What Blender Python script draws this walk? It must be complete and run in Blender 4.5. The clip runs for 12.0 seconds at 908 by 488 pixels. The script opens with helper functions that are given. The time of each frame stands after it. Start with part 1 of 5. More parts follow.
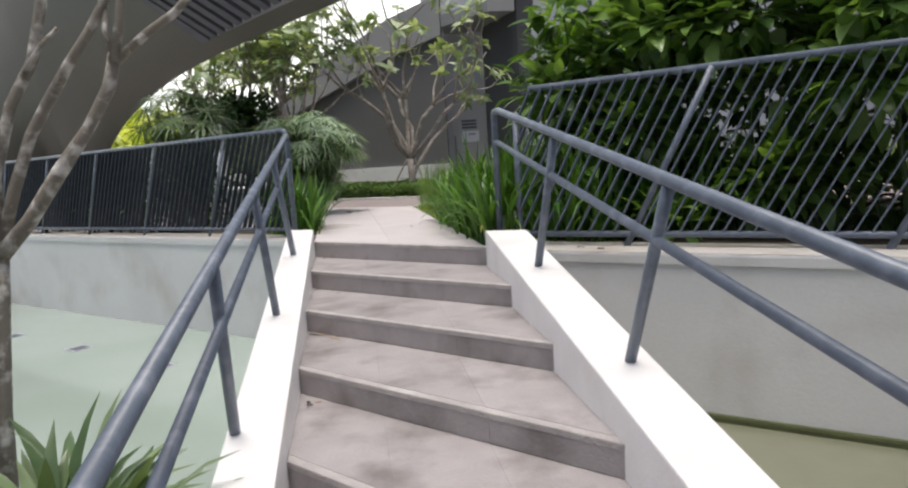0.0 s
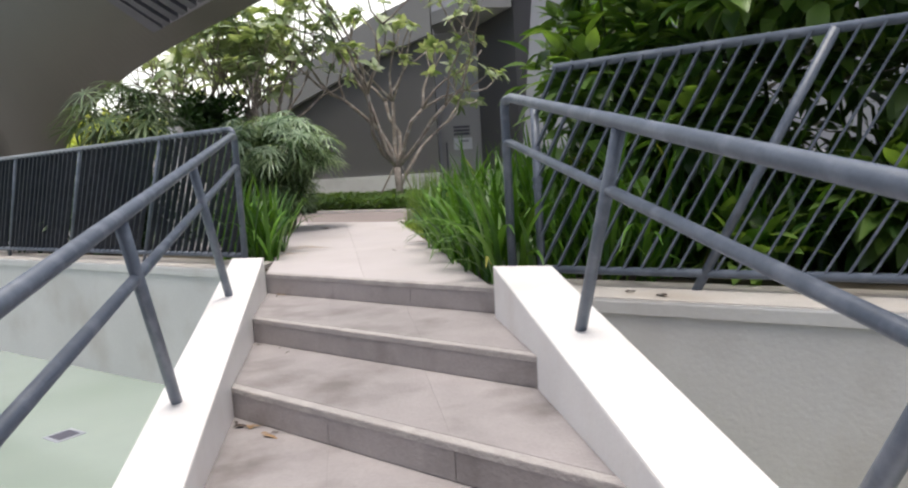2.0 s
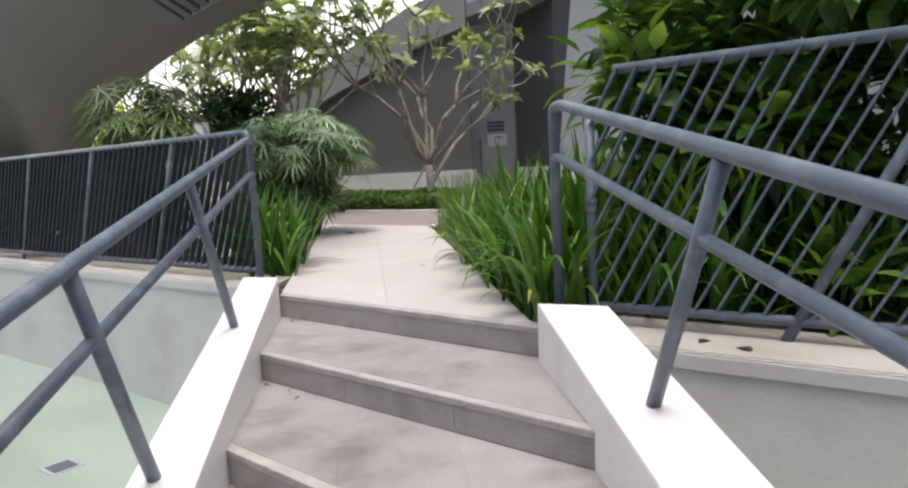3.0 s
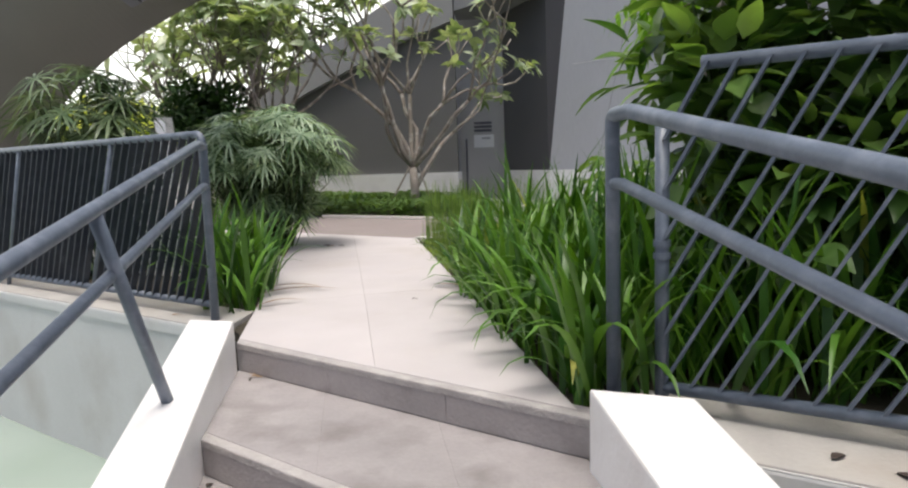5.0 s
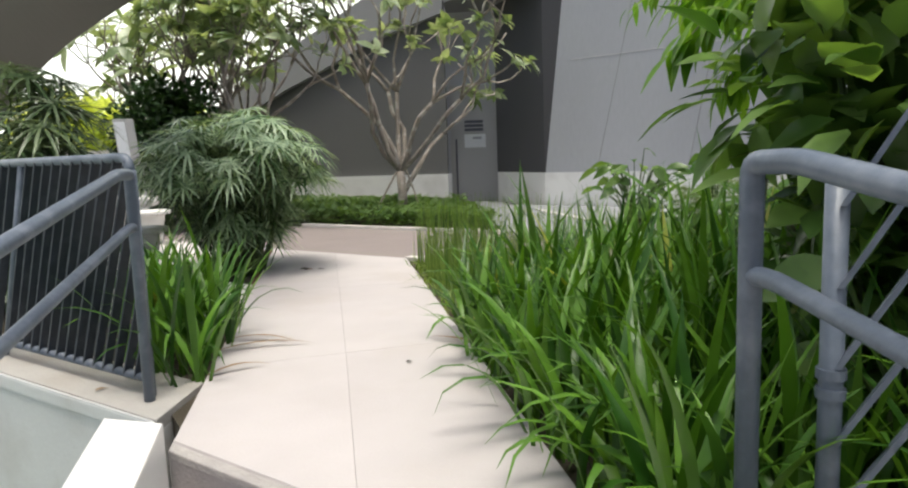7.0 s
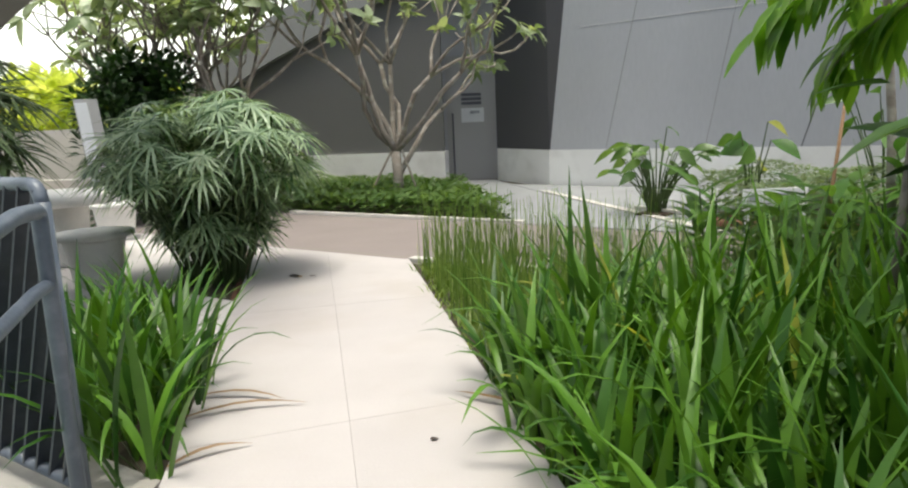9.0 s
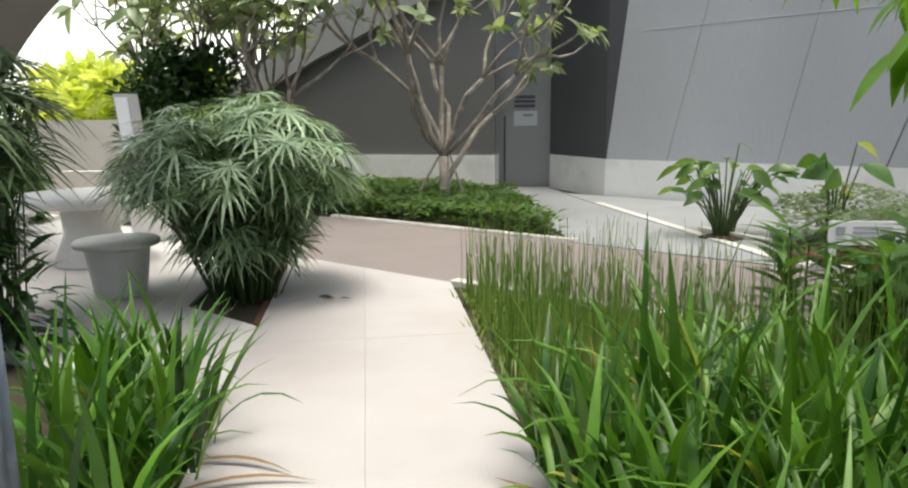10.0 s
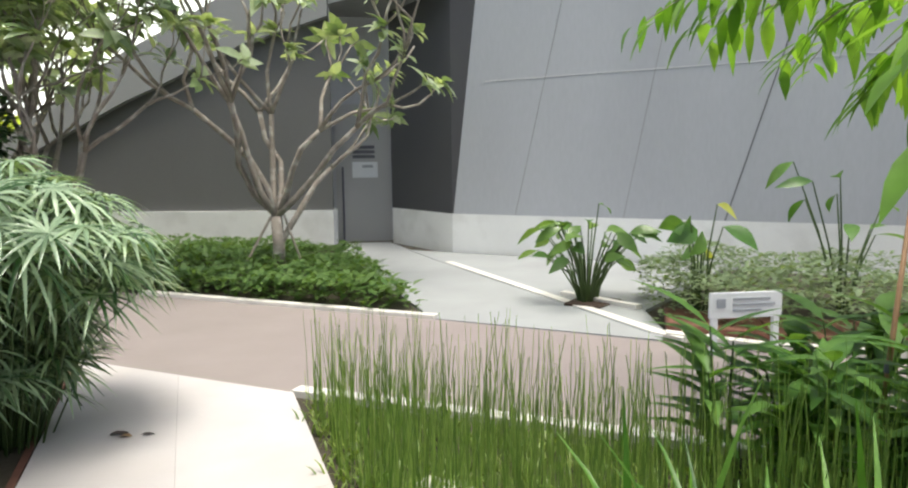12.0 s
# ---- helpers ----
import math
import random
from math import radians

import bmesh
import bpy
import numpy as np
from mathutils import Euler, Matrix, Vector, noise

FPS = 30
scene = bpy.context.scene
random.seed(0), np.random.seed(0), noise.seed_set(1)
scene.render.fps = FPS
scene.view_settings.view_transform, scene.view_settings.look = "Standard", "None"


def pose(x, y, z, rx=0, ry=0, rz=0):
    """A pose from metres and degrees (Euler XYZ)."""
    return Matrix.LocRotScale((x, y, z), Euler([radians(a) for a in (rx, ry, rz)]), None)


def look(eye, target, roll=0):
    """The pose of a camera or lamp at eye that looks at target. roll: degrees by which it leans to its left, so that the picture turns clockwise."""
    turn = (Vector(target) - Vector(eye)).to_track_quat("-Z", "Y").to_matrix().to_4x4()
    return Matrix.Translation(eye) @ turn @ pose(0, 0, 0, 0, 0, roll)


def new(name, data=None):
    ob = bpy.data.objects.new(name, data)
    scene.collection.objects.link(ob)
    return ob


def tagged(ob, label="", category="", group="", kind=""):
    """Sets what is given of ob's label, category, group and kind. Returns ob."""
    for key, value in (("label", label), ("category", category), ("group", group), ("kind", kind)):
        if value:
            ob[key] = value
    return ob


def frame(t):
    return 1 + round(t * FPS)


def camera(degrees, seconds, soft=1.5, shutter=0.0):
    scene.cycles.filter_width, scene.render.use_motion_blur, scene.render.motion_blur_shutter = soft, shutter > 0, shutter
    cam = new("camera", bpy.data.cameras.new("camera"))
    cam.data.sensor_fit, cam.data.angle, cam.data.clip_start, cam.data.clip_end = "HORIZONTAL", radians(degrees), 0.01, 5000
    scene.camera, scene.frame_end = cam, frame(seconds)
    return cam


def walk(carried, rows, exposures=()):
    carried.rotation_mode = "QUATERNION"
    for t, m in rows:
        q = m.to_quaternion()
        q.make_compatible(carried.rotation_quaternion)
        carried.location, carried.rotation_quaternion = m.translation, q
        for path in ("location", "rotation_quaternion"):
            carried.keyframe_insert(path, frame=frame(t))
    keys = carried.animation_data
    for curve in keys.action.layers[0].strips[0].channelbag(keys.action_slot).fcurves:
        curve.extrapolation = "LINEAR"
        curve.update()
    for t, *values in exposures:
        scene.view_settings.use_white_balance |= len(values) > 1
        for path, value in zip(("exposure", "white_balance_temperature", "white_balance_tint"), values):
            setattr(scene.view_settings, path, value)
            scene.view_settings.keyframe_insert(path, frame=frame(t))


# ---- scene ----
cam = camera(66.9, 12.0, soft=2.2)
# time, exposure, white balance in kelvin, tint
EXPOSE = ((0.0, 0.24, 6500, 8), (2.5, 0.35, 6550, 8), (5.0, 0.38, 6550, 7), (7.0, 0.46, 6700, 3), (9.0, 0.54, 6750, 0), (11.0, 0.62, 6700, 0), (12.0, 0.84, 6650, 0))
SKY, SUN = 0.12, 1.9
PATH = [
    (0, (0.381, 0.515, 1.382), (0.232, 2.496, 1.15), -3.6),
    (0.5, (0.345, 0.898, 1.368), (0.255, 2.884, 1.144), -3.2),
    (1, (0.323, 1.249, 1.355), (0.158, 3.225, 1.093), -2.7),
    (1.5, (0.279, 1.603, 1.364), (0.21, 3.594, 1.185), -4.0),
    (2, (0.26, 1.925, 1.378), (0.141, 3.91, 1.171), -3.4),
    (2.5, (0.28, 2.214, 1.467), (0.085, 4.188, 1.211), -1.9),
    (3, (0.208, 2.458, 1.497), (-0.002, 4.434, 1.273), -2.9),
    (5, (-0.006, 3.324, 1.593), (-0.152, 5.305, 1.361), -1.9),
    (5.5, (-0.051, 3.554, 1.6), (-0.112, 5.528, 1.284), -2.4),
    (6, (-0.035, 3.822, 1.666), (-0.099, 5.802, 1.387), -0.2),
    (6.5, (-0.055, 4.029, 1.743), (-0.219, 6.001, 1.451), -0.6),
    (7, (-0.159, 4.227, 1.759), (-0.263, 6.209, 1.508), -1.9),
    (9, (-0.373, 5.083, 1.925), (-0.448, 7.052, 1.583), -2.4),
    (9.5, (-0.404, 5.374, 1.925), (-0.532, 7.339, 1.574), -1.6),
    (10, (-0.399, 5.625, 2.046), (-0.607, 7.583, 1.697), -0.5),
    (10.5, (-0.46, 5.812, 2.079), (-0.569, 7.799, 1.881), -0.7),
    (11, (-0.572, 6.206, 2.076), (-0.568, 8.189, 1.813), -2.1),
    (11.5, (-0.534, 6.472, 2.179), (-0.557, 8.464, 1.995), -1.1),
    (12, (-0.543, 6.643, 2.227), (-0.275, 8.611, 1.992), -0.6),
]
walk(cam, [(t, look(eye, target, roll)) for t, eye, target, roll in PATH],
     exposures=EXPOSE)

# ---- light ----
world = bpy.data.worlds.new("sky")
scene.world = world
world.use_nodes = True
wn = world.node_tree
sky = wn.nodes.new("ShaderNodeTexSky")
sky.sky_type = 'NISHITA'
sky.sun_disc = False
sky.sun_elevation = radians(79.5)
sky.sun_rotation = radians(164)
sky.air_density, sky.dust_density, sky.ozone_density = 0.8, 6.0, 0.5
wn.links.new(sky.outputs[0], wn.nodes["Background"].inputs[0])
wn.nodes["Background"].inputs[1].default_value = SKY
sun_data = bpy.data.lights.new("sun", 'SUN')
sun_data.energy, sun_data.angle, sun_data.color = SUN, radians(28), (1.0, 0.97, 0.93)
sun = new("sun", sun_data)
sun.matrix_world = look((0.5, -1.75, 10.0), (0, 0, 0))

# ---- materials ----


def glowing(name, color, strength):
    m = bpy.data.materials.new(name)
    m.use_nodes = True
    nt = m.node_tree
    e = nt.nodes.new("ShaderNodeEmission")
    e.inputs[0].default_value, e.inputs[1].default_value = (*color, 1), strength
    nt.links.new(e.outputs[0], nt.nodes["Material Output"].inputs["Surface"])
    return m


# Emission for the added sky sheet; it also lights the garden from ahead.
M_SKYGLOW = glowing("white_sky_glow", (1.0, 1.0, 0.98), 1.35)


def material(name, color, rough=0.6, metal=0.0, var=0.15, scale=6.0, fine=60.0, bump=0.15, stain=None, stain_scale=1.2,
             stain_amount=0.0, island=0.0, piece=0.0, spec=0.5, stretch=None):
    m = bpy.data.materials.new(name)
    m.use_nodes = True
    nt = m.node_tree
    b = nt.nodes["Principled BSDF"]
    b.inputs["Roughness"].default_value = rough
    b.inputs["Metallic"].default_value = metal
    b.inputs["Specular IOR Level"].default_value = spec
    tc = nt.nodes.new("ShaderNodeTexCoord")
    src = tc.outputs["Object"]
    if stretch:
        mp = nt.nodes.new("ShaderNodeMapping")
        mp.inputs["Scale"].default_value = stretch
        nt.links.new(src, mp.inputs["Vector"])
        src = mp.outputs[0]

    def noise_tex(sc, detail):
        n = nt.nodes.new("ShaderNodeTexNoise")
        n.inputs["Scale"].default_value = sc
        n.inputs["Detail"].default_value = detail
        nt.links.new(src, n.inputs["Vector"])
        return n.outputs["Fac"]

    def math_node(op, a, b2, c=None):
        n = nt.nodes.new("ShaderNodeMath")
        n.operation = op
        for k, v in enumerate((a, b2, c)):
            if v is None:
                continue
            if isinstance(v, (int, float)):
                n.inputs[k].default_value = v
            else:
                nt.links.new(v, n.inputs[k])
        return n.outputs[0]

    coarse, grain = noise_tex(scale, 4.0), noise_tex(fine, 3.0)
    f = math_node('MULTIPLY_ADD', coarse, 2 * var, 1 - var)
    f = math_node('MULTIPLY', f, math_node('MULTIPLY_ADD', grain, 0.8 * var, 1 - 0.4 * var))
    if island:
        g = nt.nodes.new("ShaderNodeNewGeometry")
        f = math_node('MULTIPLY', f, math_node('MULTIPLY_ADD', g.outputs["Random Per Island"], 2 * island, 1 - island))
    if piece:
        g = nt.nodes.new("ShaderNodeObjectInfo")
        f = math_node('MULTIPLY', f, math_node('MULTIPLY_ADD', g.outputs["Random"], 2 * piece, 1 - piece))
    mul = nt.nodes.new("ShaderNodeVectorMath")
    mul.operation = 'SCALE'
    mul.inputs[0].default_value = color
    nt.links.new(f, mul.inputs["Scale"])
    col = mul.outputs[0]
    if stain:
        ramp = nt.nodes.new("ShaderNodeMapRange")
        ramp.inputs["From Min"].default_value, ramp.inputs["From Max"].default_value = 0.5, 0.75
        ramp.inputs["To Max"].default_value = stain_amount
        nt.links.new(noise_tex(stain_scale, 6.0), ramp.inputs["Value"])
        mix = nt.nodes.new("ShaderNodeMix")
        mix.data_type = 'RGBA'
        nt.links.new(ramp.outputs[0], mix.inputs["Factor"])
        nt.links.new(col, mix.inputs[6])
        mix.inputs[7].default_value = (*stain, 1)
        col = mix.outputs[2]
    nt.links.new(col, b.inputs["Base Color"])
    if bump:
        bp = nt.nodes.new("ShaderNodeBump")
        bp.inputs["Strength"].default_value = bump
        bp.inputs["Distance"].default_value = 0.01
        nt.links.new(grain, bp.inputs["Height"])
        nt.links.new(bp.outputs[0], b.inputs["Normal"])
    return m


def leaf_material(name, color, color2, rough=0.42, glow=0.35, island=0.3):
    """Leaf: two greens mixed leaf by leaf, with light passing through the blade."""
    m = bpy.data.materials.new(name)
    m.use_nodes = True
    nt = m.node_tree
    b = nt.nodes["Principled BSDF"]
    b.inputs["Roughness"].default_value = rough
    g = nt.nodes.new("ShaderNodeNewGeometry")
    mix = nt.nodes.new("ShaderNodeMix")
    mix.data_type = 'RGBA'
    mix.inputs[6].default_value, mix.inputs[7].default_value = (*color, 1), (*color2, 1)
    nt.links.new(g.outputs["Random Per Island"], mix.inputs["Factor"])
    tc = nt.nodes.new("ShaderNodeTexCoord")
    n = nt.nodes.new("ShaderNodeTexNoise")
    n.inputs["Scale"].default_value, n.inputs["Detail"].default_value = 14.0, 3.0
    nt.links.new(tc.outputs["Object"], n.inputs["Vector"])
    ma = nt.nodes.new("ShaderNodeMath")
    ma.operation = 'MULTIPLY_ADD'
    nt.links.new(n.outputs["Fac"], ma.inputs[0])
    ma.inputs[1].default_value, ma.inputs[2].default_value = 2 * island, 1 - island
    sc = nt.nodes.new("ShaderNodeVectorMath")
    sc.operation = 'SCALE'
    nt.links.new(mix.outputs[2], sc.inputs[0])
    nt.links.new(ma.outputs[0], sc.inputs["Scale"])
    nt.links.new(sc.outputs[0], b.inputs["Base Color"])
    tr = nt.nodes.new("ShaderNodeBsdfTranslucent")
    br = nt.nodes.new("ShaderNodeVectorMath")
    br.operation = 'MULTIPLY'
    br.inputs[1].default_value = (1.5, 1.5, 0.6)
    nt.links.new(sc.outputs[0], br.inputs[0])
    nt.links.new(br.outputs[0], tr.inputs["Color"])
    ms = nt.nodes.new("ShaderNodeMixShader")
    ms.inputs[0].default_value = glow
    nt.links.new(b.outputs[0], ms.inputs[1])
    nt.links.new(tr.outputs[0], ms.inputs[2])
    nt.links.new(ms.outputs[0], nt.nodes["Material Output"].inputs["Surface"])
    return m


M_PATH = material("pale_paving", (0.50, 0.465, 0.47), 0.75, var=0.10, scale=2.5, fine=90, stain=(0.42, 0.37, 0.33), stain_scale=1.6, stain_amount=0.35, piece=0.05)
# Lighter copy of the path paving; strong sun on the terrace is in its colour.
M_TERRACE = material("sunlit_terrace_paving", (0.66, 0.63, 0.625), 0.75, var=0.10, scale=2.0, fine=80, stain=(0.52, 0.48, 0.45), stain_scale=1.4, stain_amount=0.4)
M_STEP = material("step_concrete", (0.325, 0.300, 0.302), 0.78, var=0.26, scale=4.0, fine=70, bump=0.25, stain=(0.15, 0.132, 0.128), stain_scale=3.4, stain_amount=0.85, piece=0.07)
M_NOSE = material("step_nosing", (0.375, 0.35, 0.343), 0.8, var=0.28, scale=7, fine=60, bump=0.6, stain=(0.50, 0.48, 0.46), stain_scale=9, stain_amount=0.7)
M_CROSS = material("rose_grey_paving", (0.255, 0.215, 0.21), 0.8, var=0.12, scale=2.0, fine=110, bump=0.3)
M_DOORPATH = material("light_concrete", (0.31, 0.318, 0.33), 0.8, var=0.14, scale=1.5, fine=70, stain=(0.26, 0.26, 0.27), stain_scale=0.9, stain_amount=0.5)
M_KERB = material("white_kerb", (0.66, 0.63, 0.60), 0.8, var=0.15, scale=8, fine=60)
M_WHITE = material("white_paint", (0.84, 0.825, 0.82), 0.55, var=0.05, scale=3, fine=50, stain=(0.62, 0.55, 0.50), stain_scale=2.5, stain_amount=0.35)
M_POOLWALL = material("weathered_white_wall", (0.64, 0.645, 0.65), 0.7, var=0.12, scale=1.2, fine=45, stain=(0.42, 0.39, 0.36), stain_scale=1.6, stain_amount=0.55)
M_COPING = material("wall_coping", (0.43, 0.41, 0.39), 0.8, var=0.18, scale=5, fine=60, bump=0.3, stain=(0.29, 0.25, 0.21), stain_scale=2.5, stain_amount=0.7)
M_METAL = material("slate_blue_paint", (0.115, 0.14, 0.185), 0.4, metal=0.0, var=0.3, scale=6, fine=70, bump=0.12, stain=(0.23, 0.255, 0.31), stain_scale=12, stain_amount=0.65)
# Fence paint darkened for the left bars, which stand in the shell's shade.
M_SHADEDBAR = material("shaded_slate_paint", (0.03, 0.037, 0.055), 0.5, var=0.3, scale=6, fine=70, bump=0.1, stain=(0.10, 0.115, 0.14), stain_scale=12, stain_amount=0.3)
M_SHELL = material("grey_concrete_shell", (0.155, 0.150, 0.136), 0.8, var=0.10, scale=0.5, fine=30, bump=0.1)
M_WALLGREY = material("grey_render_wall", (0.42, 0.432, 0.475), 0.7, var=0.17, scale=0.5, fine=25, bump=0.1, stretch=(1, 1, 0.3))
# Back wall's grey, darkened to carry the shade of trees and shell.
M_WALLBACK = material("shaded_render_wall", (0.135, 0.134, 0.137), 0.75, var=0.12, scale=0.6, fine=25, bump=0.1)
# Dark copy of the wall grey that paints the corner's shade.
M_WALLSHADE = material("shaded_grey_wall", (0.065, 0.065, 0.075), 0.7, var=0.12, scale=0.7, fine=25, bump=0.1)
M_BAND = material("whitewashed_base", (0.76, 0.76, 0.77), 0.75, var=0.09, scale=1.5, fine=40, stain=(0.42, 0.41, 0.40), stain_scale=1.8, stain_amount=0.4)
M_SEAMPALE = material("pale_seam", (0.62, 0.62, 0.63), 0.8)
M_SEAMFAINT = material("faint_seam", (0.27, 0.27, 0.285), 0.8)
M_FASCIA = material("pale_grey_fascia", (0.28, 0.28, 0.285), 0.75, var=0.12, scale=0.8, fine=25)
M_SEAM = material("seam", (0.13, 0.13, 0.14), 0.8)
M_DOOR = material("grey_door_paint", (0.40, 0.40, 0.41), 0.6, var=0.06, scale=1.5, fine=40)
M_SOIL = material("brown_soil", (0.065, 0.042, 0.03), 0.95, var=0.4, scale=14, fine=70, bump=0.9)
M_BRICK = material("rust_brown_edge", (0.15, 0.065, 0.045), 0.9, var=0.3, scale=12, fine=60)
M_GROUND = material("ground_soil", (0.055, 0.045, 0.03), 0.95, var=0.35, scale=3, fine=50, bump=0.6)
M_WATER = material("murky_pale_water", (0.33, 0.39, 0.35), 0.07, var=0.10, scale=0.6, fine=4, bump=0.05, stain=(0.24, 0.31, 0.25), stain_scale=0.5, stain_amount=0.6)
# Olive from algae, and darkened further for the pool wall's shadow.
M_SHADEDALGAE = material("murky_shaded_olive_water", (0.17, 0.175, 0.125), 0.12, var=0.2, scale=0.9, fine=6, bump=0.05, stain=(0.19, 0.20, 0.14), stain_scale=0.8, stain_amount=0.6)
M_MOSS = material("moss_line", (0.075, 0.085, 0.035), 0.9, var=0.35, scale=5, fine=50, bump=0.6)
M_CANE = material("brown_cane", (0.27, 0.155, 0.085), 0.6, var=0.3, scale=14, fine=60, bump=0.3)
# Vent rim colour with the sky's light put into it.
M_LILAC = material("skylit_lilac_rim", (0.30, 0.29, 0.34), 0.7, var=0.1, scale=2, fine=40)
M_TERRACEWALL = material("pale_terrace_wall", (0.66, 0.65, 0.63), 0.8, var=0.1, scale=1.2, fine=30, stain=(0.45, 0.43, 0.40), stain_scale=1.0, stain_amount=0.4)
M_BARK = material("lichen_bark", (0.20, 0.18, 0.15), 0.9, var=0.3, scale=9, fine=50, bump=0.7, stain=(0.74, 0.72, 0.68), stain_scale=13, stain_amount=1.0)
M_BARK2 = material("grey_bark", (0.26, 0.225, 0.20), 0.9, var=0.35, scale=10, fine=50, bump=0.5, stain=(0.56, 0.53, 0.49), stain_scale=7, stain_amount=0.85)
M_STEM = material("green_stem", (0.055, 0.09, 0.025), 0.6, var=0.25, scale=8, fine=40)
M_WHITEPLASTIC = material("white_board", (0.72, 0.74, 0.78), 0.4, var=0.04, scale=5, fine=40)
M_GREYPRINT = material("grey_print", (0.33, 0.35, 0.40), 0.5, var=0.05)
M_STONE = material("pale_stone", (0.80, 0.79, 0.77), 0.7, var=0.14, scale=6, fine=60)
M_DRY = material("dry_leaf", (0.28, 0.18, 0.10), 0.8, var=0.4, scale=30, fine=90)
M_DRYDARK = material("dark_dead_leaf", (0.05, 0.035, 0.03), 0.8, var=0.4, scale=30, fine=90)
M_LOUVRE = material("louvre_metal", (0.10, 0.10, 0.13), 0.5, var=0.1)
L_IRIS = leaf_material("iris_green", (0.020, 0.078, 0.008), (0.125, 0.265, 0.028), glow=0.2)
L_REED = leaf_material("reed_green", (0.075, 0.17, 0.022), (0.34, 0.46, 0.12), glow=0.3)
L_MOSSY = leaf_material("mossy_undergrowth_green", (0.10, 0.18, 0.025), (0.27, 0.35, 0.08), glow=0.3)
# Pale second green paints highlights on the wheels, dark first green their inner shade.
L_PAPY = leaf_material("papyrus_green", (0.03, 0.085, 0.022), (0.48, 0.61, 0.42), rough=0.2, glow=0.2)
L_TALLPAPY = leaf_material("dull_papyrus_green", (0.04, 0.085, 0.028), (0.20, 0.265, 0.145), rough=0.3, glow=0.2)
L_PLUM = leaf_material("frangipani_green", (0.16, 0.235, 0.11), (0.56, 0.63, 0.46), rough=0.28, glow=0.33)
# Dark shrub green; behind the fences it also stands for shade.
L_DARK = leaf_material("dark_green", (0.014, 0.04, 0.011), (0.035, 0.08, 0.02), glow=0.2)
L_BIG = leaf_material("broad_leaf_green", (0.032, 0.085, 0.018), (0.20, 0.32, 0.085), rough=0.3, glow=0.38)
# Leaf green raised so that the hanging sprays look lit from behind.
L_BRIGHT = leaf_material("backlit_bright_leaf", (0.09, 0.21, 0.025), (0.24, 0.40, 0.07), glow=0.5)
L_COVER = leaf_material("ground_cover_green", (0.07, 0.14, 0.035), (0.14, 0.22, 0.07))
L_HEDGE = leaf_material("grey_green_hedge", (0.13, 0.18, 0.10), (0.20, 0.26, 0.15))
L_GINGER = leaf_material("ginger_green", (0.05, 0.13, 0.025), (0.15, 0.27, 0.065), rough=0.36)
# Yellow-green lifted well up so that its colour carries strong sun.
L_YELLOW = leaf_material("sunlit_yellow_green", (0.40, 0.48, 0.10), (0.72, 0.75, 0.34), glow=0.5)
L_LIME = leaf_material("yellowing_leaf", (0.32, 0.36, 0.06), (0.42, 0.42, 0.12), glow=0.4)

# ---- builders ----


def thing(name, at, label, category, group="", kind=""):
    e = new(name)
    e.location = at
    e.empty_display_size = 0.1
    bpy.context.view_layer.update()
    return tagged(e, label, category, group, kind)


def link_mesh(name, verts, faces, mat, parent=None, label="", smooth=False):
    me = bpy.data.meshes.new(name)
    me.from_pydata([tuple(v) for v in verts], [], faces)
    me.materials.append(mat)
    if smooth:
        me.polygons.foreach_set("use_smooth", [True] * len(me.polygons))
    me.update()
    ob = new(name, me)
    if parent:
        ob.parent = parent
        if parent.type == 'EMPTY':
            ob.matrix_parent_inverse = Matrix.Translation(parent.location).inverted()
    if label:
        ob["label"] = label
    return ob


def part(name, bm, mat, parent, label="", smooth=False):
    bmesh.ops.recalc_face_normals(bm, faces=bm.faces)
    me = bpy.data.meshes.new(name)
    bm.to_mesh(me)
    bm.free()
    me.materials.append(mat)
    if smooth:
        me.polygons.foreach_set("use_smooth", [True] * len(me.polygons))
    ob = new(name, me)
    if parent:
        ob.parent = parent
        if parent.type == 'EMPTY':
            ob.matrix_parent_inverse = Matrix.Translation(parent.location).inverted()
    if label:
        ob["label"] = label
    return ob


def prism(bm, poly, z0, z1, bevel=0.0):
    """A straight prism over the polygon poly; z0 and z1 may be one height or one per corner."""
    n = len(poly)
    lo = [z0] * n if isinstance(z0, (int, float)) else z0
    hi = [z1] * n if isinstance(z1, (int, float)) else z1
    a = [bm.verts.new((x, y, z)) for (x, y), z in zip(poly, lo)]
    b = [bm.verts.new((x, y, z)) for (x, y), z in zip(poly, hi)]
    faces = [bm.faces.new(a[::-1]), bm.faces.new(b)]
    for k in range(n):
        faces.append(bm.faces.new((a[k], a[(k + 1) % n], b[(k + 1) % n], b[k])))
    if bevel:
        edges = {e for f in faces[1:2] for e in f.edges}
        bmesh.ops.bevel(bm, geom=list(edges), offset=bevel, segments=2, affect='EDGES', profile=0.6)
    return bm


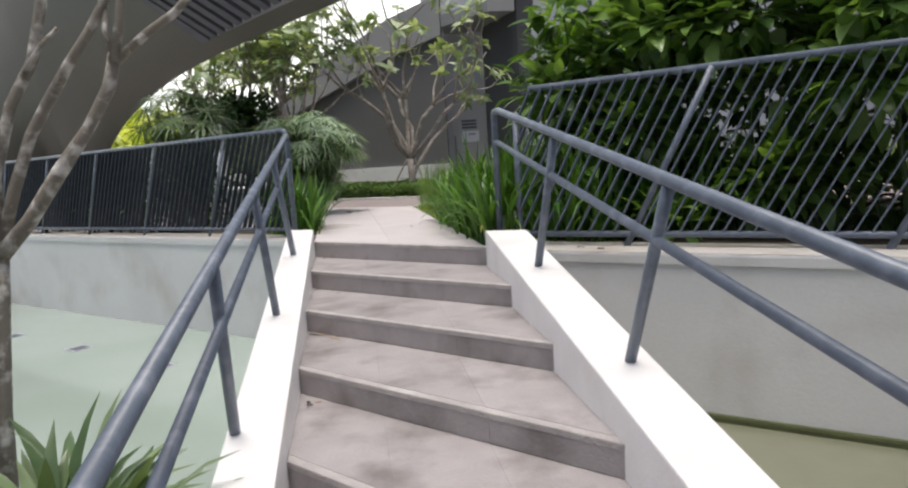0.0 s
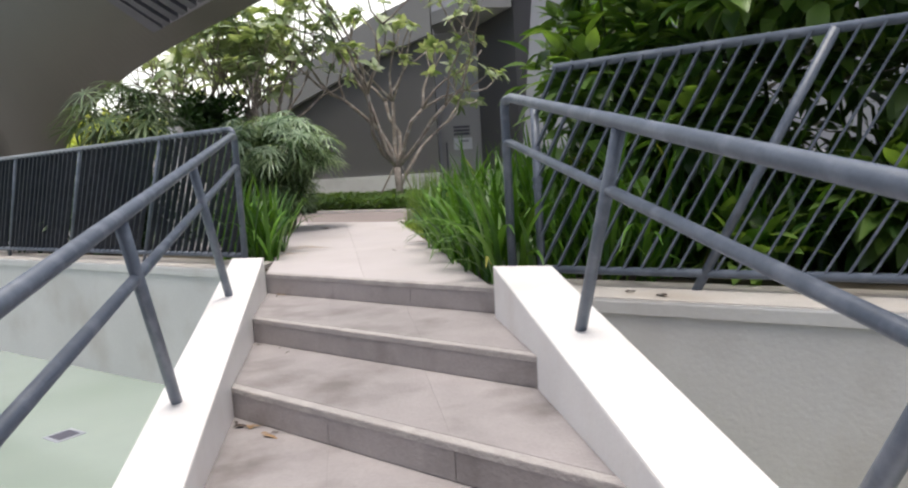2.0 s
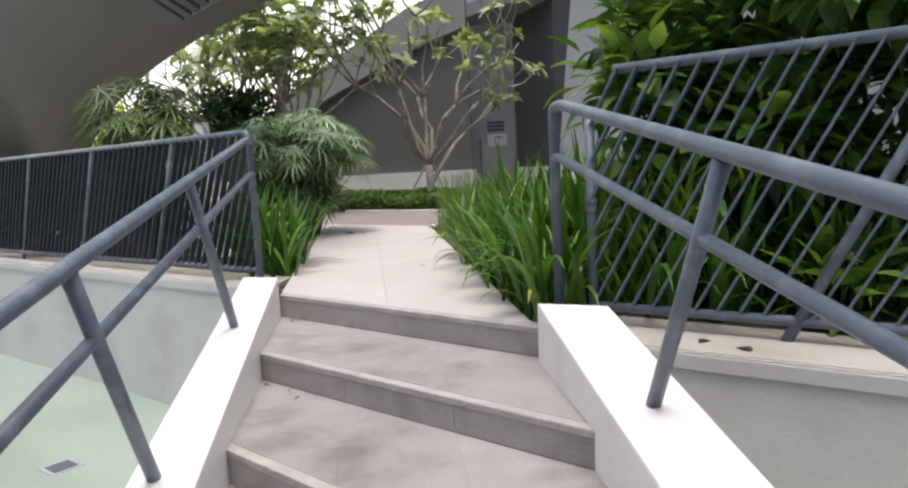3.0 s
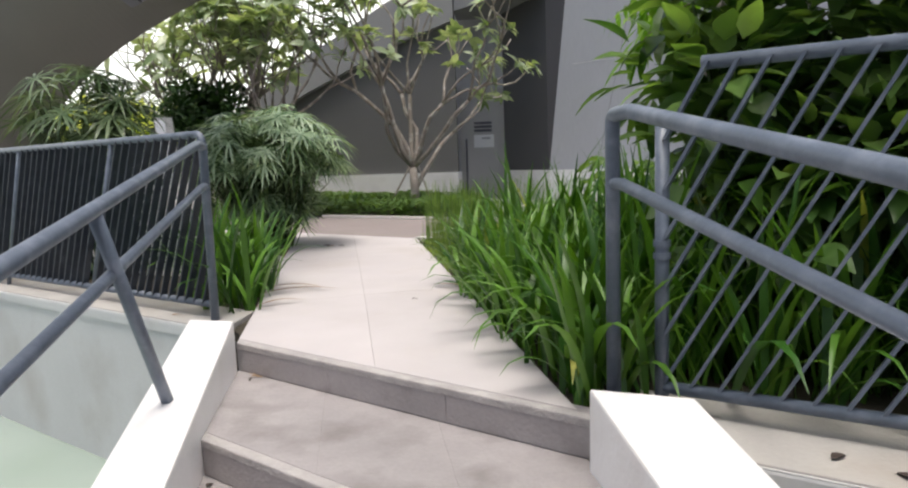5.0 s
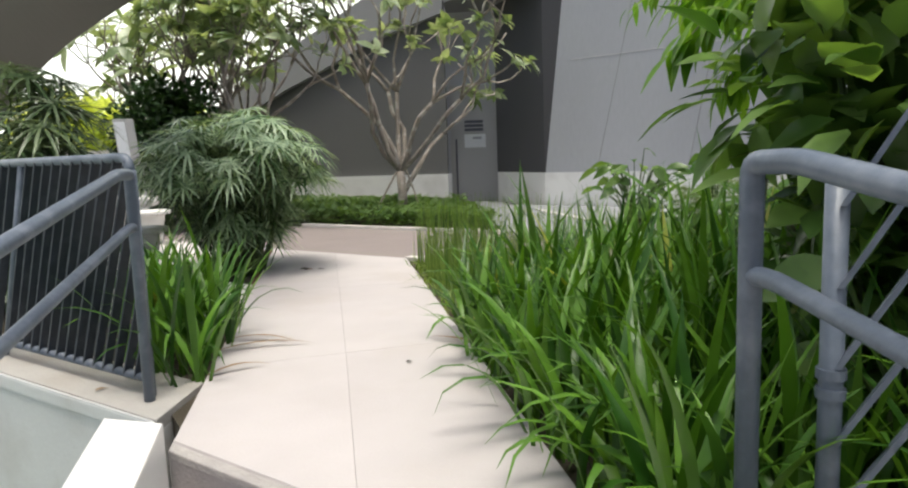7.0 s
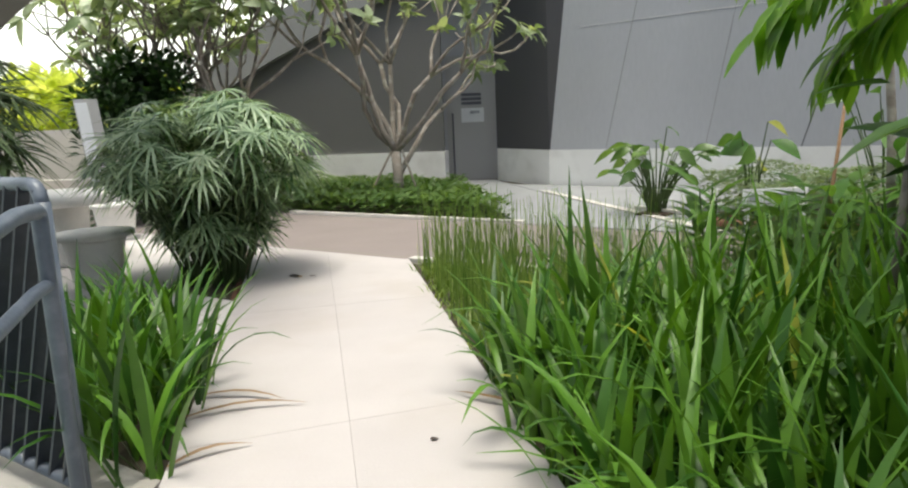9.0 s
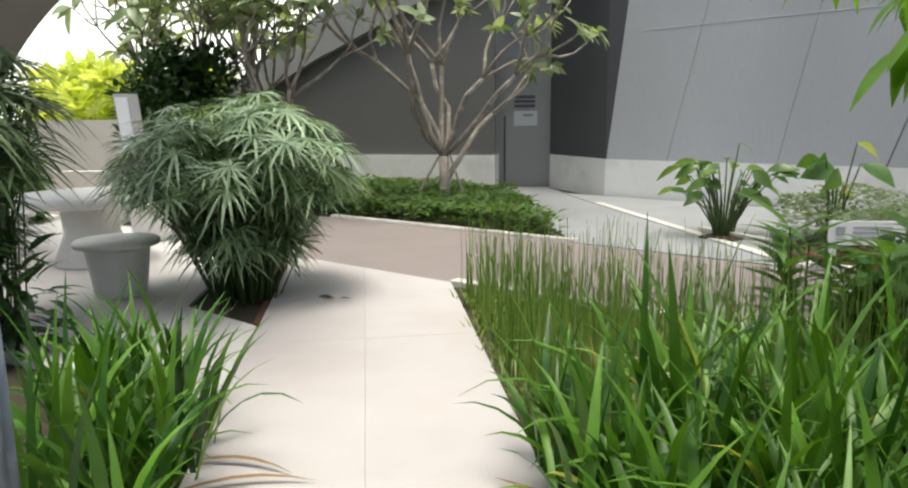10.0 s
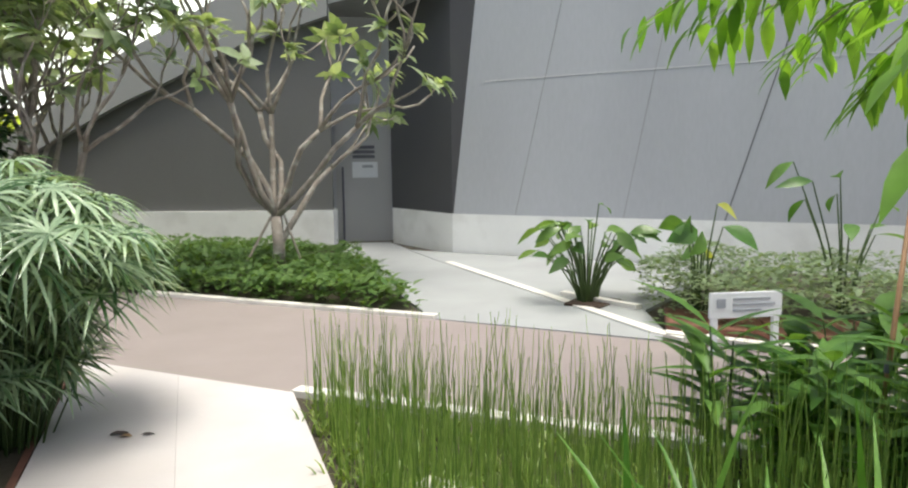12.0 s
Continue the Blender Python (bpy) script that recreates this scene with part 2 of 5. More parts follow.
def tube(bm, pts, radii, n=8, caps=True):
    pts = [Vector(p) for p in pts]
    if isinstance(radii, (int, float)):
        radii = [radii] * len(pts)
    rings = []
    ref = None
    for k, p in enumerate(pts):
        d = (pts[min(k + 1, len(pts) - 1)] - pts[max(k - 1, 0)]).normalized()
        if ref is None:
            ref = d.orthogonal().normalized()
        ref = (ref - d * ref.dot(d)).normalized()
        side = d.cross(ref)
        rings.append([bm.verts.new(p + radii[k] * (math.cos(a) * ref + math.sin(a) * side)) for a in (2 * math.pi * i / n for i in range(n))])
    for r, q in zip(rings, rings[1:]):
        for i in range(n):
            bm.faces.new((r[i], r[(i + 1) % n], q[(i + 1) % n], q[i]))
    if caps:
        bm.faces.new(rings[0][::-1])
        bm.faces.new(rings[-1])
    return bm


class Leaves:
    """Gathers many leaves into one mesh."""

    def __init__(self, seed):
        self.v, self.f = [], []
        self.r = random.Random(seed)

    def strip(self, centre, half, side, fold=0.0, up=Vector((0, 0, 1))):
        """A ribbon along the points centre with half widths half, folded along its middle."""
        base = len(self.v)
        for c, h in zip(centre, half):
            self.v += [c - side * h + up * (fold * h), c, c + side * h + up * (fold * h)]
        for k in range(len(centre) - 1):
            a = base + 3 * k
            self.f += [(a, a + 1, a + 4, a + 3), (a + 1, a + 2, a + 5, a + 4)]

    def blade(self, base, az, length, width, lean, droop, seg=5, fold=0.35):
        """A strap leaf that rises at lean degrees from upright and droops towards its tip."""
        out = Vector((math.cos(az), math.sin(az), 0))
        side = Vector((-out.y, out.x, 0))
        p, c, h = Vector(base), [], []
        for k in range(seg + 1):
            s = k / seg
            c.append(p.copy())
            h.append(width * 0.5 * (0.55 + 0.9 * s if s < 0.5 else 2.0 * (1 - s) ** 0.8) + 0.0006)
            a = radians(lean + droop * s * s)
            p = p + (out * math.sin(a) + Vector((0, 0, math.cos(a)))) * (length / seg)
        self.strip(c, h, side, fold)

    def leaf(self, base, way, length, width, normal=None, bend=0.25, seg=4, fold=0.25, shape=0.45):
        """An oval pointed leaf from base along way."""
        way = Vector(way).normalized()
        nz = Vector(normal) if normal else Vector((0, 0, 1))
        side = way.cross(nz)
        side = side.normalized() if side.length > 1e-3 else Vector((1, 0, 0))
        up = side.cross(way).normalized()
        c, h = [], []
        for k in range(seg + 1):
            s = k / seg
            c.append(Vector(base) + way * (length * s) - up * (bend * length * s * s))
            h.append(width * 0.5 * (math.sin(math.pi * s ** (0.5 / shape * 0.7)) if 0 < s < 1 else 0.03))
        self.strip(c, h, side, fold, up)

    def done(self, name, mat, parent=None, label="", smooth=True):
        return link_mesh(name, self.v, self.f, mat, parent, label, smooth)


def slab(name, poly, z0, z1, mat, label, category, bevel=0.0, kind="structure"):
    ob = part(name, prism(bmesh.new(), poly, z0, z1, bevel), mat, None)
    return tagged(ob, label, category, "", kind)

# ---- plan ----
LAND, RISE = 0.767, 0.1345
WATER = -0.26
U = Vector((0.858, -0.514, 0))        # along the risers and the pool wall
STEP_L = Vector((0.190, -0.840, 0))   # from one riser down to the next, at the left end
STEP_R = Vector((0.178, -0.868, 0))   # and at the right end
STEP = (STEP_L + STEP_R) / 2
LEFT5, RIGHT5 = Vector((-1.310, 6.49, 0)), Vector((0.245, 5.47, 0))


def xy(v):
    return (v.x, v.y)


def wall_left(x):
    return 7.02 - 0.60 * (x + 1.63)


def wall_right(x):
    return 5.36 - 0.56 * (x - 0.68)


# ---- ground, pool and walls ----
slab("ground", [(-60, wall_left(-60) + 0.1), (-1.7, 7.2), (-1.25, 6.56), (0.3, 5.66), (0.7, 5.5), (60, wall_right(60) + 0.1), (300, 300), (0, 900), (-300, 300)],
     0.2, LAND - 0.035, M_GROUND, "bare brown planting soil of the raised garden", "ground")
slab("water", [(-60, -30), (0.2, -30), (0.2, 60), (-60, 60)], WATER - 0.3, WATER, M_WATER, "still pale green shallow pool water", "water")
slab("water", [(0.2, -30), (60, -30), (60, 60), (0.2, 60)], WATER - 0.3, WATER, M_SHADEDALGAE, "murky olive-green shallow pool water with algae, darkened for the wall's shade", "water")
slab("moss_line", [(0.7, wall_right(0.7) - 0.255), (9, wall_right(9) - 0.255), (9, wall_right(9) - 0.21), (0.7, wall_right(0.7) - 0.21)], WATER - 0.1, WATER + 0.045, M_MOSS, "dark green moss line at the foot of the pool wall", "moss", 0.02)
slab("pavement", [(-0.66, 2.34), (-0.34, 2.2), (1.2, 1.28), (1.75, 0.95), (3.2, -8), (-3.5, -8), (-1.4, 1.2)], -0.6, LAND - 6 * RISE, M_STEP, "grey concrete landing at the foot of the steps", "pavement", 0.01)

for name, fn, front, x0, x2, lab in (("wall_left", wall_left, 0.16, -1.5, -60.0, "weathered off-white rendered pool wall under the fence"),
                                     ("wall_right", wall_right, 0.22, 0.46, 60.0, "grey-white stained rendered pool wall under the fence")):
    def strip_of(near, far):
        return [(x0, fn(x0) - front + near), (x2, fn(x2) - front + near), (x2, fn(x2) - front + far), (x0, fn(x0) - front + far)]
    slab(name, strip_of(0.0, 0.28 + front), -0.6, LAND - 0.06, M_POOLWALL, lab, "wall")
    slab(name.replace("wall", "coping"), strip_of(0.002, 0.30 + front), LAND - 0.058, LAND - 0.004, M_COPING, "dirty grey coping along the top of the pool wall", "coping", 0.006)
    slab(name.replace("wall", "coping_lip"), strip_of(-0.016, 0.0), LAND - 0.075, LAND - 0.010, M_POOLWALL, "pale rounded front lip of the pool wall's coping", "coping", 0.012)

# ---- stairs ----
stairs = thing("garden_stairs", (0.3, 3.5, -0.04), "broad shallow grey concrete garden steps between white stringers", "stairs", kind="structure")
for k in range(6):
    a, b = LEFT5 + STEP_L * k, RIGHT5 + STEP_R * k
    ua, ub = a - STEP_L - STEP.normalized() * 0.02, b - STEP_R - STEP.normalized() * 0.02
    top = LAND - RISE * k
    if k == 0:
        ua, ub = a + Vector((-0.03, 0.12, 0)), b + Vector((0.05, 0.09, 0))
        b = b + U * 0.06
    lead = STEP.normalized() * 0.010
    step = part("step", prism(bmesh.new(), [xy(a), xy(b), xy(ub), xy(ua)], -0.5, top - 0.002), M_STEP, stairs)
    bm = prism(bmesh.new(), [xy(a + lead), xy(b + lead), xy(b - STEP.normalized() * 0.06), xy(a - STEP.normalized() * 0.06)], top - 0.026, top + (0.001 if k else 0.002), 0.006)
    part("nosing", bm, M_NOSE, step, "worn step edge")
    low = top - RISE + 0.004
    for i in range(3):
        f0, f1 = (i + 0.003) / 3, (i + 0.997) / 3
        n0, n1 = a.lerp(b, f0), a.lerp(b, f1)
        out = STEP.normalized() * 0.007
        part("riser_slab", prism(bmesh.new(), [xy(n0 + out), xy(n1 + out), xy(n1 - out), xy(n0 - out)], low, top - 0.027), M_STEP, step)
    # treads laid as three slabs with thin joints
    if k:
        for i in range(3):
            f0, f1 = (i + 0.0015) / 3, (i + 0.9985) / 3
            n0, n1 = a.lerp(b, f0) - STEP.normalized() * 0.064, a.lerp(b, f1) - STEP.normalized() * 0.064
            q0, q1 = a.lerp(b, f0) - STEP_L.lerp(STEP_R, f0) * 0.995, a.lerp(b, f1) - STEP_L.lerp(STEP_R, f1) * 0.995
            part("tread_slab", prism(bmesh.new(), [xy(n0), xy(n1), xy(q1), xy(q0)], top - 0.03, top, 0.002), M_STEP, step)

for side, far_in, far_out, slope_in, slope_out, rise0, k1 in (("left", Vector((-1.300, 6.445, 0)), Vector((-1.540, 6.500, 0)), 0.2255, 0.2230, 0.886, 5.4),
                                                               ("right", Vector((0.244, 5.380, 0)), Vector((0.532, 5.290, 0)), 0.2070, 0.1950, 0.898, 5.4)):
    out = (far_out - far_in).normalized()
    near_in = far_in + Vector((slope_in, -1, 0)) * (0.86 * k1)
    near_out = far_out + Vector((slope_out, -1, 0)) * (0.86 * k1)
    zf, zn = rise0, rise0 - RISE * k1
    bm = bmesh.new()
    lo = [bm.verts.new((p.x, p.y, -0.6)) for p in (far_in - out * 0.015, near_in - out * 0.015, near_out, far_out)]
    hi = [bm.verts.new((p.x, p.y, z)) for p, z in ((far_in, zf), (near_in, zn), (near_out, zn), (far_out, zf))]
    bm.faces.new(lo[::-1])
    lid = bm.faces.new(hi)
    for k in range(4):
        bm.faces.new((lo[k], lo[(k + 1) % 4], hi[(k + 1) % 4], hi[k]))
    bmesh.ops.bevel(bm, geom=list(lid.edges), offset=0.010, segments=2, affect='EDGES', profile=0.6)
    tagged(part("stringer_" + side, bm, M_WHITE, None), "white painted sloping stair stringer with scuffed edges", "stringer", "stair stringers", "structure")

# ---- handrails ----


def bend(points, radius=0.05, n=4):
    """Rounds the inner corners of a polyline."""
    pts = [Vector(p) for p in points]
    out = [pts[0]]
    for a, b, c in zip(pts, pts[1:], pts[2:]):
        i, o = (a - b), (c - b)
        r = min(radius, i.length / 2, o.length / 2)
        p, q = b + i.normalized() * r, b + o.normalized() * r
        for k in range(n + 1):
            s = k / n
            out.append(p * (1 - s) ** 2 + b * 2 * s * (1 - s) + q * s * s)
    return out + [pts[-1]]


def handrail(end, along, posts, lean, flat, label):
    """A two-bar pipe handrail that follows the stair; end: its upper corner; along: fall per metre of plan y."""
    end, along = Vector(end), Vector(along)
    rail = thing("handrail", (end.x, end.y, LAND), label, "handrail", "stair handrails")
    flat = Vector(flat)
    start = end + flat
    down = start + along * 6.0
    bm = tube(bmesh.new(), bend([Vector((end.x, end.y, LAND)), end, end + flat, down], 0.03), 0.0235, 14)
    part("top_rail", bm, M_METAL, rail, smooth=True)
    low = Vector((0, 0, -0.218))
    lowflat = flat * 0.55
    bm = tube(bmesh.new(), bend([end + low, end + low + lowflat, down + low], 0.05), 0.0195, 12)
    part("middle_rail", bm, M_METAL, rail, smooth=True)
    for base in posts:
        base = Vector(base)
        t = (start.y - (base.y + lean[1])) / -along.y
        top = start + along * t - Vector((0, 0, 0.02))
        bm = tube(bmesh.new(), [base - Vector((0, 0, 0.03)), top], 0.0225, 12)
        part("post", bm, M_METAL, rail, smooth=True)
    return rail


def cap_z(first_y, z0, y):
    return z0 - RISE * (first_y - y) / 0.86


handrail((0.347, 5.577, 1.730), (0.205, -1.0, -0.169), [(0.56, 4.5, cap_z(5.38, 0.898, 4.5)), (0.845, 3.22, cap_z(5.38, 0.898, 3.22)), (1.12, 1.95, cap_z(5.38, 0.898, 1.95))],
         (0.08, -0.42), (0.03, -0.13, 0.003), "slate-blue painted steel pipe handrail on leaning posts")
handrail((-1.632, 7.0, 1.731), (0.243, -1.0, -0.153), [(-1.257, 5.70, cap_z(6.46, 0.886, 5.70)), (-0.995, 4.44, cap_z(6.46, 0.886, 4.44)), (-0.755, 3.13, cap_z(6.46, 0.886, 3.13)), (-0.45, 1.9, cap_z(6.46, 0.886, 1.9))],
         (0.08, -0.43), (0.04, -0.16, 0.003), "slate-blue painted steel pipe handrail on leaning posts")

# ---- fences ----


def fence(start, way, length, lean, height, gap, first_post, post_every, label, ring=False, deep=0.03):
    """Pipe fence with flat bars that lean along it by lean metres over its height."""
    start, way = Vector(start), Vector(way).normalized()
    f = thing("leaning_bar_fence", start, label, "fence", "pool fences")
    up = Vector((0, 0, height))
    lo = Vector((0, 0, 0.075))
    lv = U * lean
    part("bottom_rail", tube(bmesh.new(), [start + lo, start + way * length + lo], 0.021, 10), M_METAL, f, smooth=True)
    near = start + way * (0.12 if ring else 0.10) + up
    rail_line = [near, start + way * length + up + lv] if ring else bend([start + up * 0.93, start + up + way * 0.02, start + way * length + up + lv], 0.06)
    part("top_rail", tube(bmesh.new(), rail_line, 0.0215, 12), M_METAL, f, smooth=True)
    end_post = part("end_post", tube(bmesh.new(), [start - Vector((0, 0, 0.01)), start + up * (0.86 if ring else 0.95)], 0.0225, 12), M_METAL, f, smooth=True)
    if ring:
        for z in (0.50, 0.54):
            part("collar", tube(bmesh.new(), [start + Vector((0, 0, z)), start + Vector((0, 0, z + 0.02))], 0.028, 14), M_METAL, end_post)
    n = int(length / gap)
    reach = lv.dot(way)                  # how far a bar runs along the fence from foot to top
    for k in range(-5 if ring else 1, n + 1):
        along = k * gap
        foot, head = start + way * along + lo, start + way * along + up + lv
        if k >= first_post and (k - first_post) % post_every == 0:
            part("post", tube(bmesh.new(), [start + way * along - Vector((0, 0, 0.01)), head], 0.0225 if ring else 0.016, 10), M_METAL, f, smooth=True)
            continue
        # bars near the end are cut short by the end post
        if along < 0.012:
            foot = foot.lerp(head, (0.012 - along) / reach)
        if along + reach < 0.012:
            head = foot.lerp(head, (along - 0.012) / -reach)
        if (head - foot).length < 0.06:
            continue
        bm = bmesh.new()
        across = Vector((-way.y, way.x, 0)) * (deep / 2)
        q = [bm.verts.new(p + across * s + way * (0.006 * e)) for p in (foot, head) for s, e in ((-1, -1), (1, -1), (1, 1), (-1, 1))]
        for i in range(4):
            bm.faces.new((q[i], q[(i + 1) % 4], q[4 + (i + 1) % 4], q[4 + i]))
        part("bar", bm, M_METAL if ring else M_SHADEDBAR, f)
    return f


fence((0.50, wall_right(0.50) + 0.10, LAND), (1, -0.56, 0), 5.2, 0.58, 1.105, 0.088, 9, 17, "slate-blue steel fence with bars leaning along it", True)
fence((-1.66, wall_left(-1.66) + 0.03, LAND), (-1, 0.60, 0), 8.0, 0.42, 1.035, 0.085, 16, 15, "slate-blue steel fence with closely set leaning bars darkened for shade", deep=0.042)

# ---- paving ----
path = thing("paved_path", (-0.6, 8.0, LAND - 0.03), "pale pinkish concrete garden path laid in large slabs", "path", kind="structure")
pl0, pl1 = LEFT5 + Vector((-0.02, 0.08, 0)), Vector((-2.68, 12.07, 0))
pr0, pr1 = RIGHT5 + Vector((-0.02, 0.08, 0)), Vector((-1.0, 11.04, 0))
part("bedding", prism(bmesh.new(), [xy(pl0), xy(pr0), xy(pr1), xy(pl1)], LAND - 0.2, LAND - 0.003), M_STEP, path)
JOINTS = ((pl0.y, pr0.y), (7.45, 7.9), (9.35, 9.7), (pl1.y, pr1.y))
for (ya0, yb0), (ya1, yb1) in zip(JOINTS, JOINTS[1:]):
    def on_left(y):
        return pl0.lerp(pl1, (y - pl0.y) / (pl1.y - pl0.y))

    def on_right(y):
        return pr0.lerp(pr1, (y - pr0.y) / (pr1.y - pr0.y))
    for c in range(2):
        h0, h1 = c / 2 + 0.0007, (c + 1) / 2 - 0.0007
        q = [on_left(ya0 + 0.0015).lerp(on_right(yb0 + 0.0015), h0), on_left(ya0 + 0.0015).lerp(on_right(yb0 + 0.0015), h1),
             on_left(ya1 - 0.0015).lerp(on_right(yb1 - 0.0015), h1), on_left(ya1 - 0.0015).lerp(on_right(yb1 - 0.0015), h0)]
        part("slab", prism(bmesh.new(), [xy(v) for v in q], LAND - 0.09, LAND, 0.002), M_PATH, path)

slab("terrace", [(-1.86, 8.55), (-2.12, 9.74), (-2.8, 10.17), (-3.3, 12.3), (-2.71, 12.07), (-2.75, 12.25), (-9, 16.0), (-14, 14.0), (-8, 10.6)], LAND - 0.09, LAND - 0.004, M_TERRACE, "concrete terrace beside the path, its colour raised for sunlight", "terrace")
N = Vector((0.514, 0.858, 0))
cross = [xy(pl1 - U * 9 + N * 0.02), xy(pr1 + N * 0.02), xy(pr1 + U * 3.2 + N * 0.12), xy(pr1 + U * 12), (12.0, 8.6), (3.3, 11.05), (2.58, 11.35), (1.89, 11.85), (0.2, 12.95), (-3.05, 14.88), (-12.0, 20.0)]
slab("cross_path", cross, LAND - 0.12, LAND - 0.012, M_CROSS, "rose-grey washed aggregate path crossing the garden", "path")
k0, k1 = pr1 - U * 0.02, pr1 + U * 3.3 + N * 0.1
slab("kerb", [xy(k0), xy(k1), xy(k1 + N * 0.11), xy(k0 + N * 0.11)], LAND - 0.1, LAND + 0.012, M_KERB, "pale concrete kerb between reeds and path", "kerb", 0.008)
slab("bed_divider", [(-0.35, 9.62), (0.15, 9.16), (0.85, 8.50), (1.75, 7.62), (1.87, 7.74), (0.97, 8.63), (0.26, 9.29), (-0.26, 9.75)], LAND - 0.1, LAND - 0.004, M_KERB, "pale concrete strip between strap leaves and reeds", "kerb", 0.006)
slab("bed_kerb", [(-3.1, 14.86), (0.12, 12.98), (0.17, 13.06), (-3.05, 14.95)], LAND - 0.1, LAND + 0.03, M_KERB, "pale kerb of the ground-cover bed", "kerb", 0.008)
slab("door_path", [(0.12, 13.0), (1.89, 11.88), (2.0, 12.1), (1.5, 13.88), (0.76, 16.48), (0.3, 18.2), (0.0, 19.5), (-1.05, 19.5), (-0.75, 17.5)], LAND - 0.1, LAND - 0.005, M_DOORPATH, "light grey concrete path up to the door", "path")
slab("wall_apron", [(2.02, 12.1), (2.2, 12.95), (3.2, 14.0), (4.3, 15.3), (1.0, 17.65), (0.25, 18.2), (0.68, 16.48), (1.42, 13.88), (1.88, 12.12)], LAND - 0.1, LAND + 0.002, M_DOORPATH, "light grey concrete apron at the foot of the wall", "pavement")
for (x0, y0), (x1, y1) in zip(((0.68, 16.6), (1.41, 13.88), (1.90, 12.1)), ((1.41, 13.88), (1.90, 12.1), (2.05, 11.86))):
    slab("path_edging", [(x0, y0), (x1, y1), (x1 + 0.12, y1 + 0.03), (x0 + 0.12, y0 + 0.03)], LAND - 0.1, LAND + 0.012, M_KERB, "pale edging strip beside the door path", "kerb", 0.004)
slab("bed_opening", [(1.5, 13.35), (1.8, 13.1), (2.15, 13.45), (1.85, 13.75)], LAND - 0.05, LAND + 0.018, M_SOIL, "dark soil opening round the leaf clump", "soil")
hk = [(1.97, 11.98), (2.6, 11.47), (3.3, 11.18), (5.5, 10.3), (9.0, 8.95)]
for (x0, y0), (x1, y1) in zip(hk, hk[1:]):
    slab("hedge_kerb", [(x0, y0), (x1, y1), (x1 + 0.04, y1 + 0.1), (x0 + 0.04, y0 + 0.1)], LAND - 0.1, LAND + 0.03, M_KERB, "pale kerb along the shrub bed", "kerb", 0.006)
    slab("hedge_soil", [(x0 + 0.05, y0 + 0.1), (x1 + 0.05, y1 + 0.1), (x1 + 0.3, y1 + 0.7), (x0 + 0.3, y0 + 0.7)], LAND - 0.1, LAND + 0.09, M_BRICK, "raised brown soil of the shrub bed", "soil", 0.02)
slab("bed_edging", [(1.60, 13.82), (2.12, 12.98), (2.2, 13.02), (1.68, 13.88)], LAND - 0.08, LAND + 0.05, M_KERB, "pale curved edging of the planting bed", "kerb", 0.008)

# ---- buildings ----


def wall_panel(name, a, b, z0, z1, thick, mat, label, lean=0.0):
    """An upright slab from a to b; z1 may differ at its two ends."""
    a, b = Vector((*a, 0)), Vector((*b, 0))
    n = (b - a).normalized().cross(Vector((0, 0, 1)))
    z1 = (z1, z1) if isinstance(z1, (int, float)) else z1
    bm = bmesh.new()
    lo = [a, b, b - n * thick, a - n * thick]
    hi = [a - n * lean, b - n * lean, b - n * (thick + lean), a - n * (thick + lean)]
    va = [bm.verts.new((p.x, p.y, z0)) for p in lo]
    vb = [bm.verts.new((p.x, p.y, z)) for p, z in zip(hi, (z1[0], z1[1], z1[1], z1[0]))]
    bm.faces.new(va[::-1])
    bm.faces.new(vb)
    for k in range(4):
        bm.faces.new((va[k], va[(k + 1) % 4], vb[(k + 1) % 4], vb[k]))
    return tagged(part(name, bm, mat, None), label, "wall", "", "structure")


BAND = 1.40
# left wall with its whitewashed base and rising roofline
wall_panel("wall_back_base", (-7.5, 20.2), (-1.02, 19.15), 0.2, BAND, 0.4, M_BAND, "whitewashed base of the grey back wall")
bm = bmesh.new()
top = [(-7.5, 20.25, 2.2), (-4.6, 19.8, 4.15), (-3.9, 19.7, 4.5), (-2.5, 19.45, 5.25), (-1.02, 19.2, 5.75)]
front = [bm.verts.new((x, y, BAND + 0.002)) for x, y, z in top]
front_hi = [bm.verts.new((x, y, z)) for x, y, z in top]
back = [bm.verts.new((x, y + 0.35, BAND + 0.002)) for x, y, z in top]
back_hi = [bm.verts.new((x, y + 0.35, z)) for x, y, z in top]
for k in range(4):
    bm.faces.new((front[k], front[k + 1], front_hi[k + 1], front_hi[k]))
    bm.faces.new((back[k + 1], back[k], back_hi[k], back_hi[k + 1]))
    bm.faces.new((front_hi[k], front_hi[k + 1], back_hi[k + 1], back_hi[k]))
    bm.faces.new((front[k + 1], front[k], back[k], back[k + 1]))
bm.faces.new((front[0], front_hi[0], back_hi[0], back[0]))
bm.faces.new((front[4], back[4], back_hi[4], front_hi[4]))
tagged(part("wall_back", bm, M_WALLBACK, None), "grey rendered wall darkened for shade, with a rising curved top edge", "wall", "", "structure")
# pale fascia under the rising roofline
bm = bmesh.new()
deep = (0.35, 0.8, 0.85, 0.95, 1.0)
fr = [bm.verts.new((x, y - 0.22, z - d)) for (x, y, z), d in zip(top, deep)]
fh = [bm.verts.new((x, y - 0.22, z + 0.03)) for x, y, z in top]
kr = [bm.verts.new((x, y + 0.1, z - d)) for (x, y, z), d in zip(top, deep)]
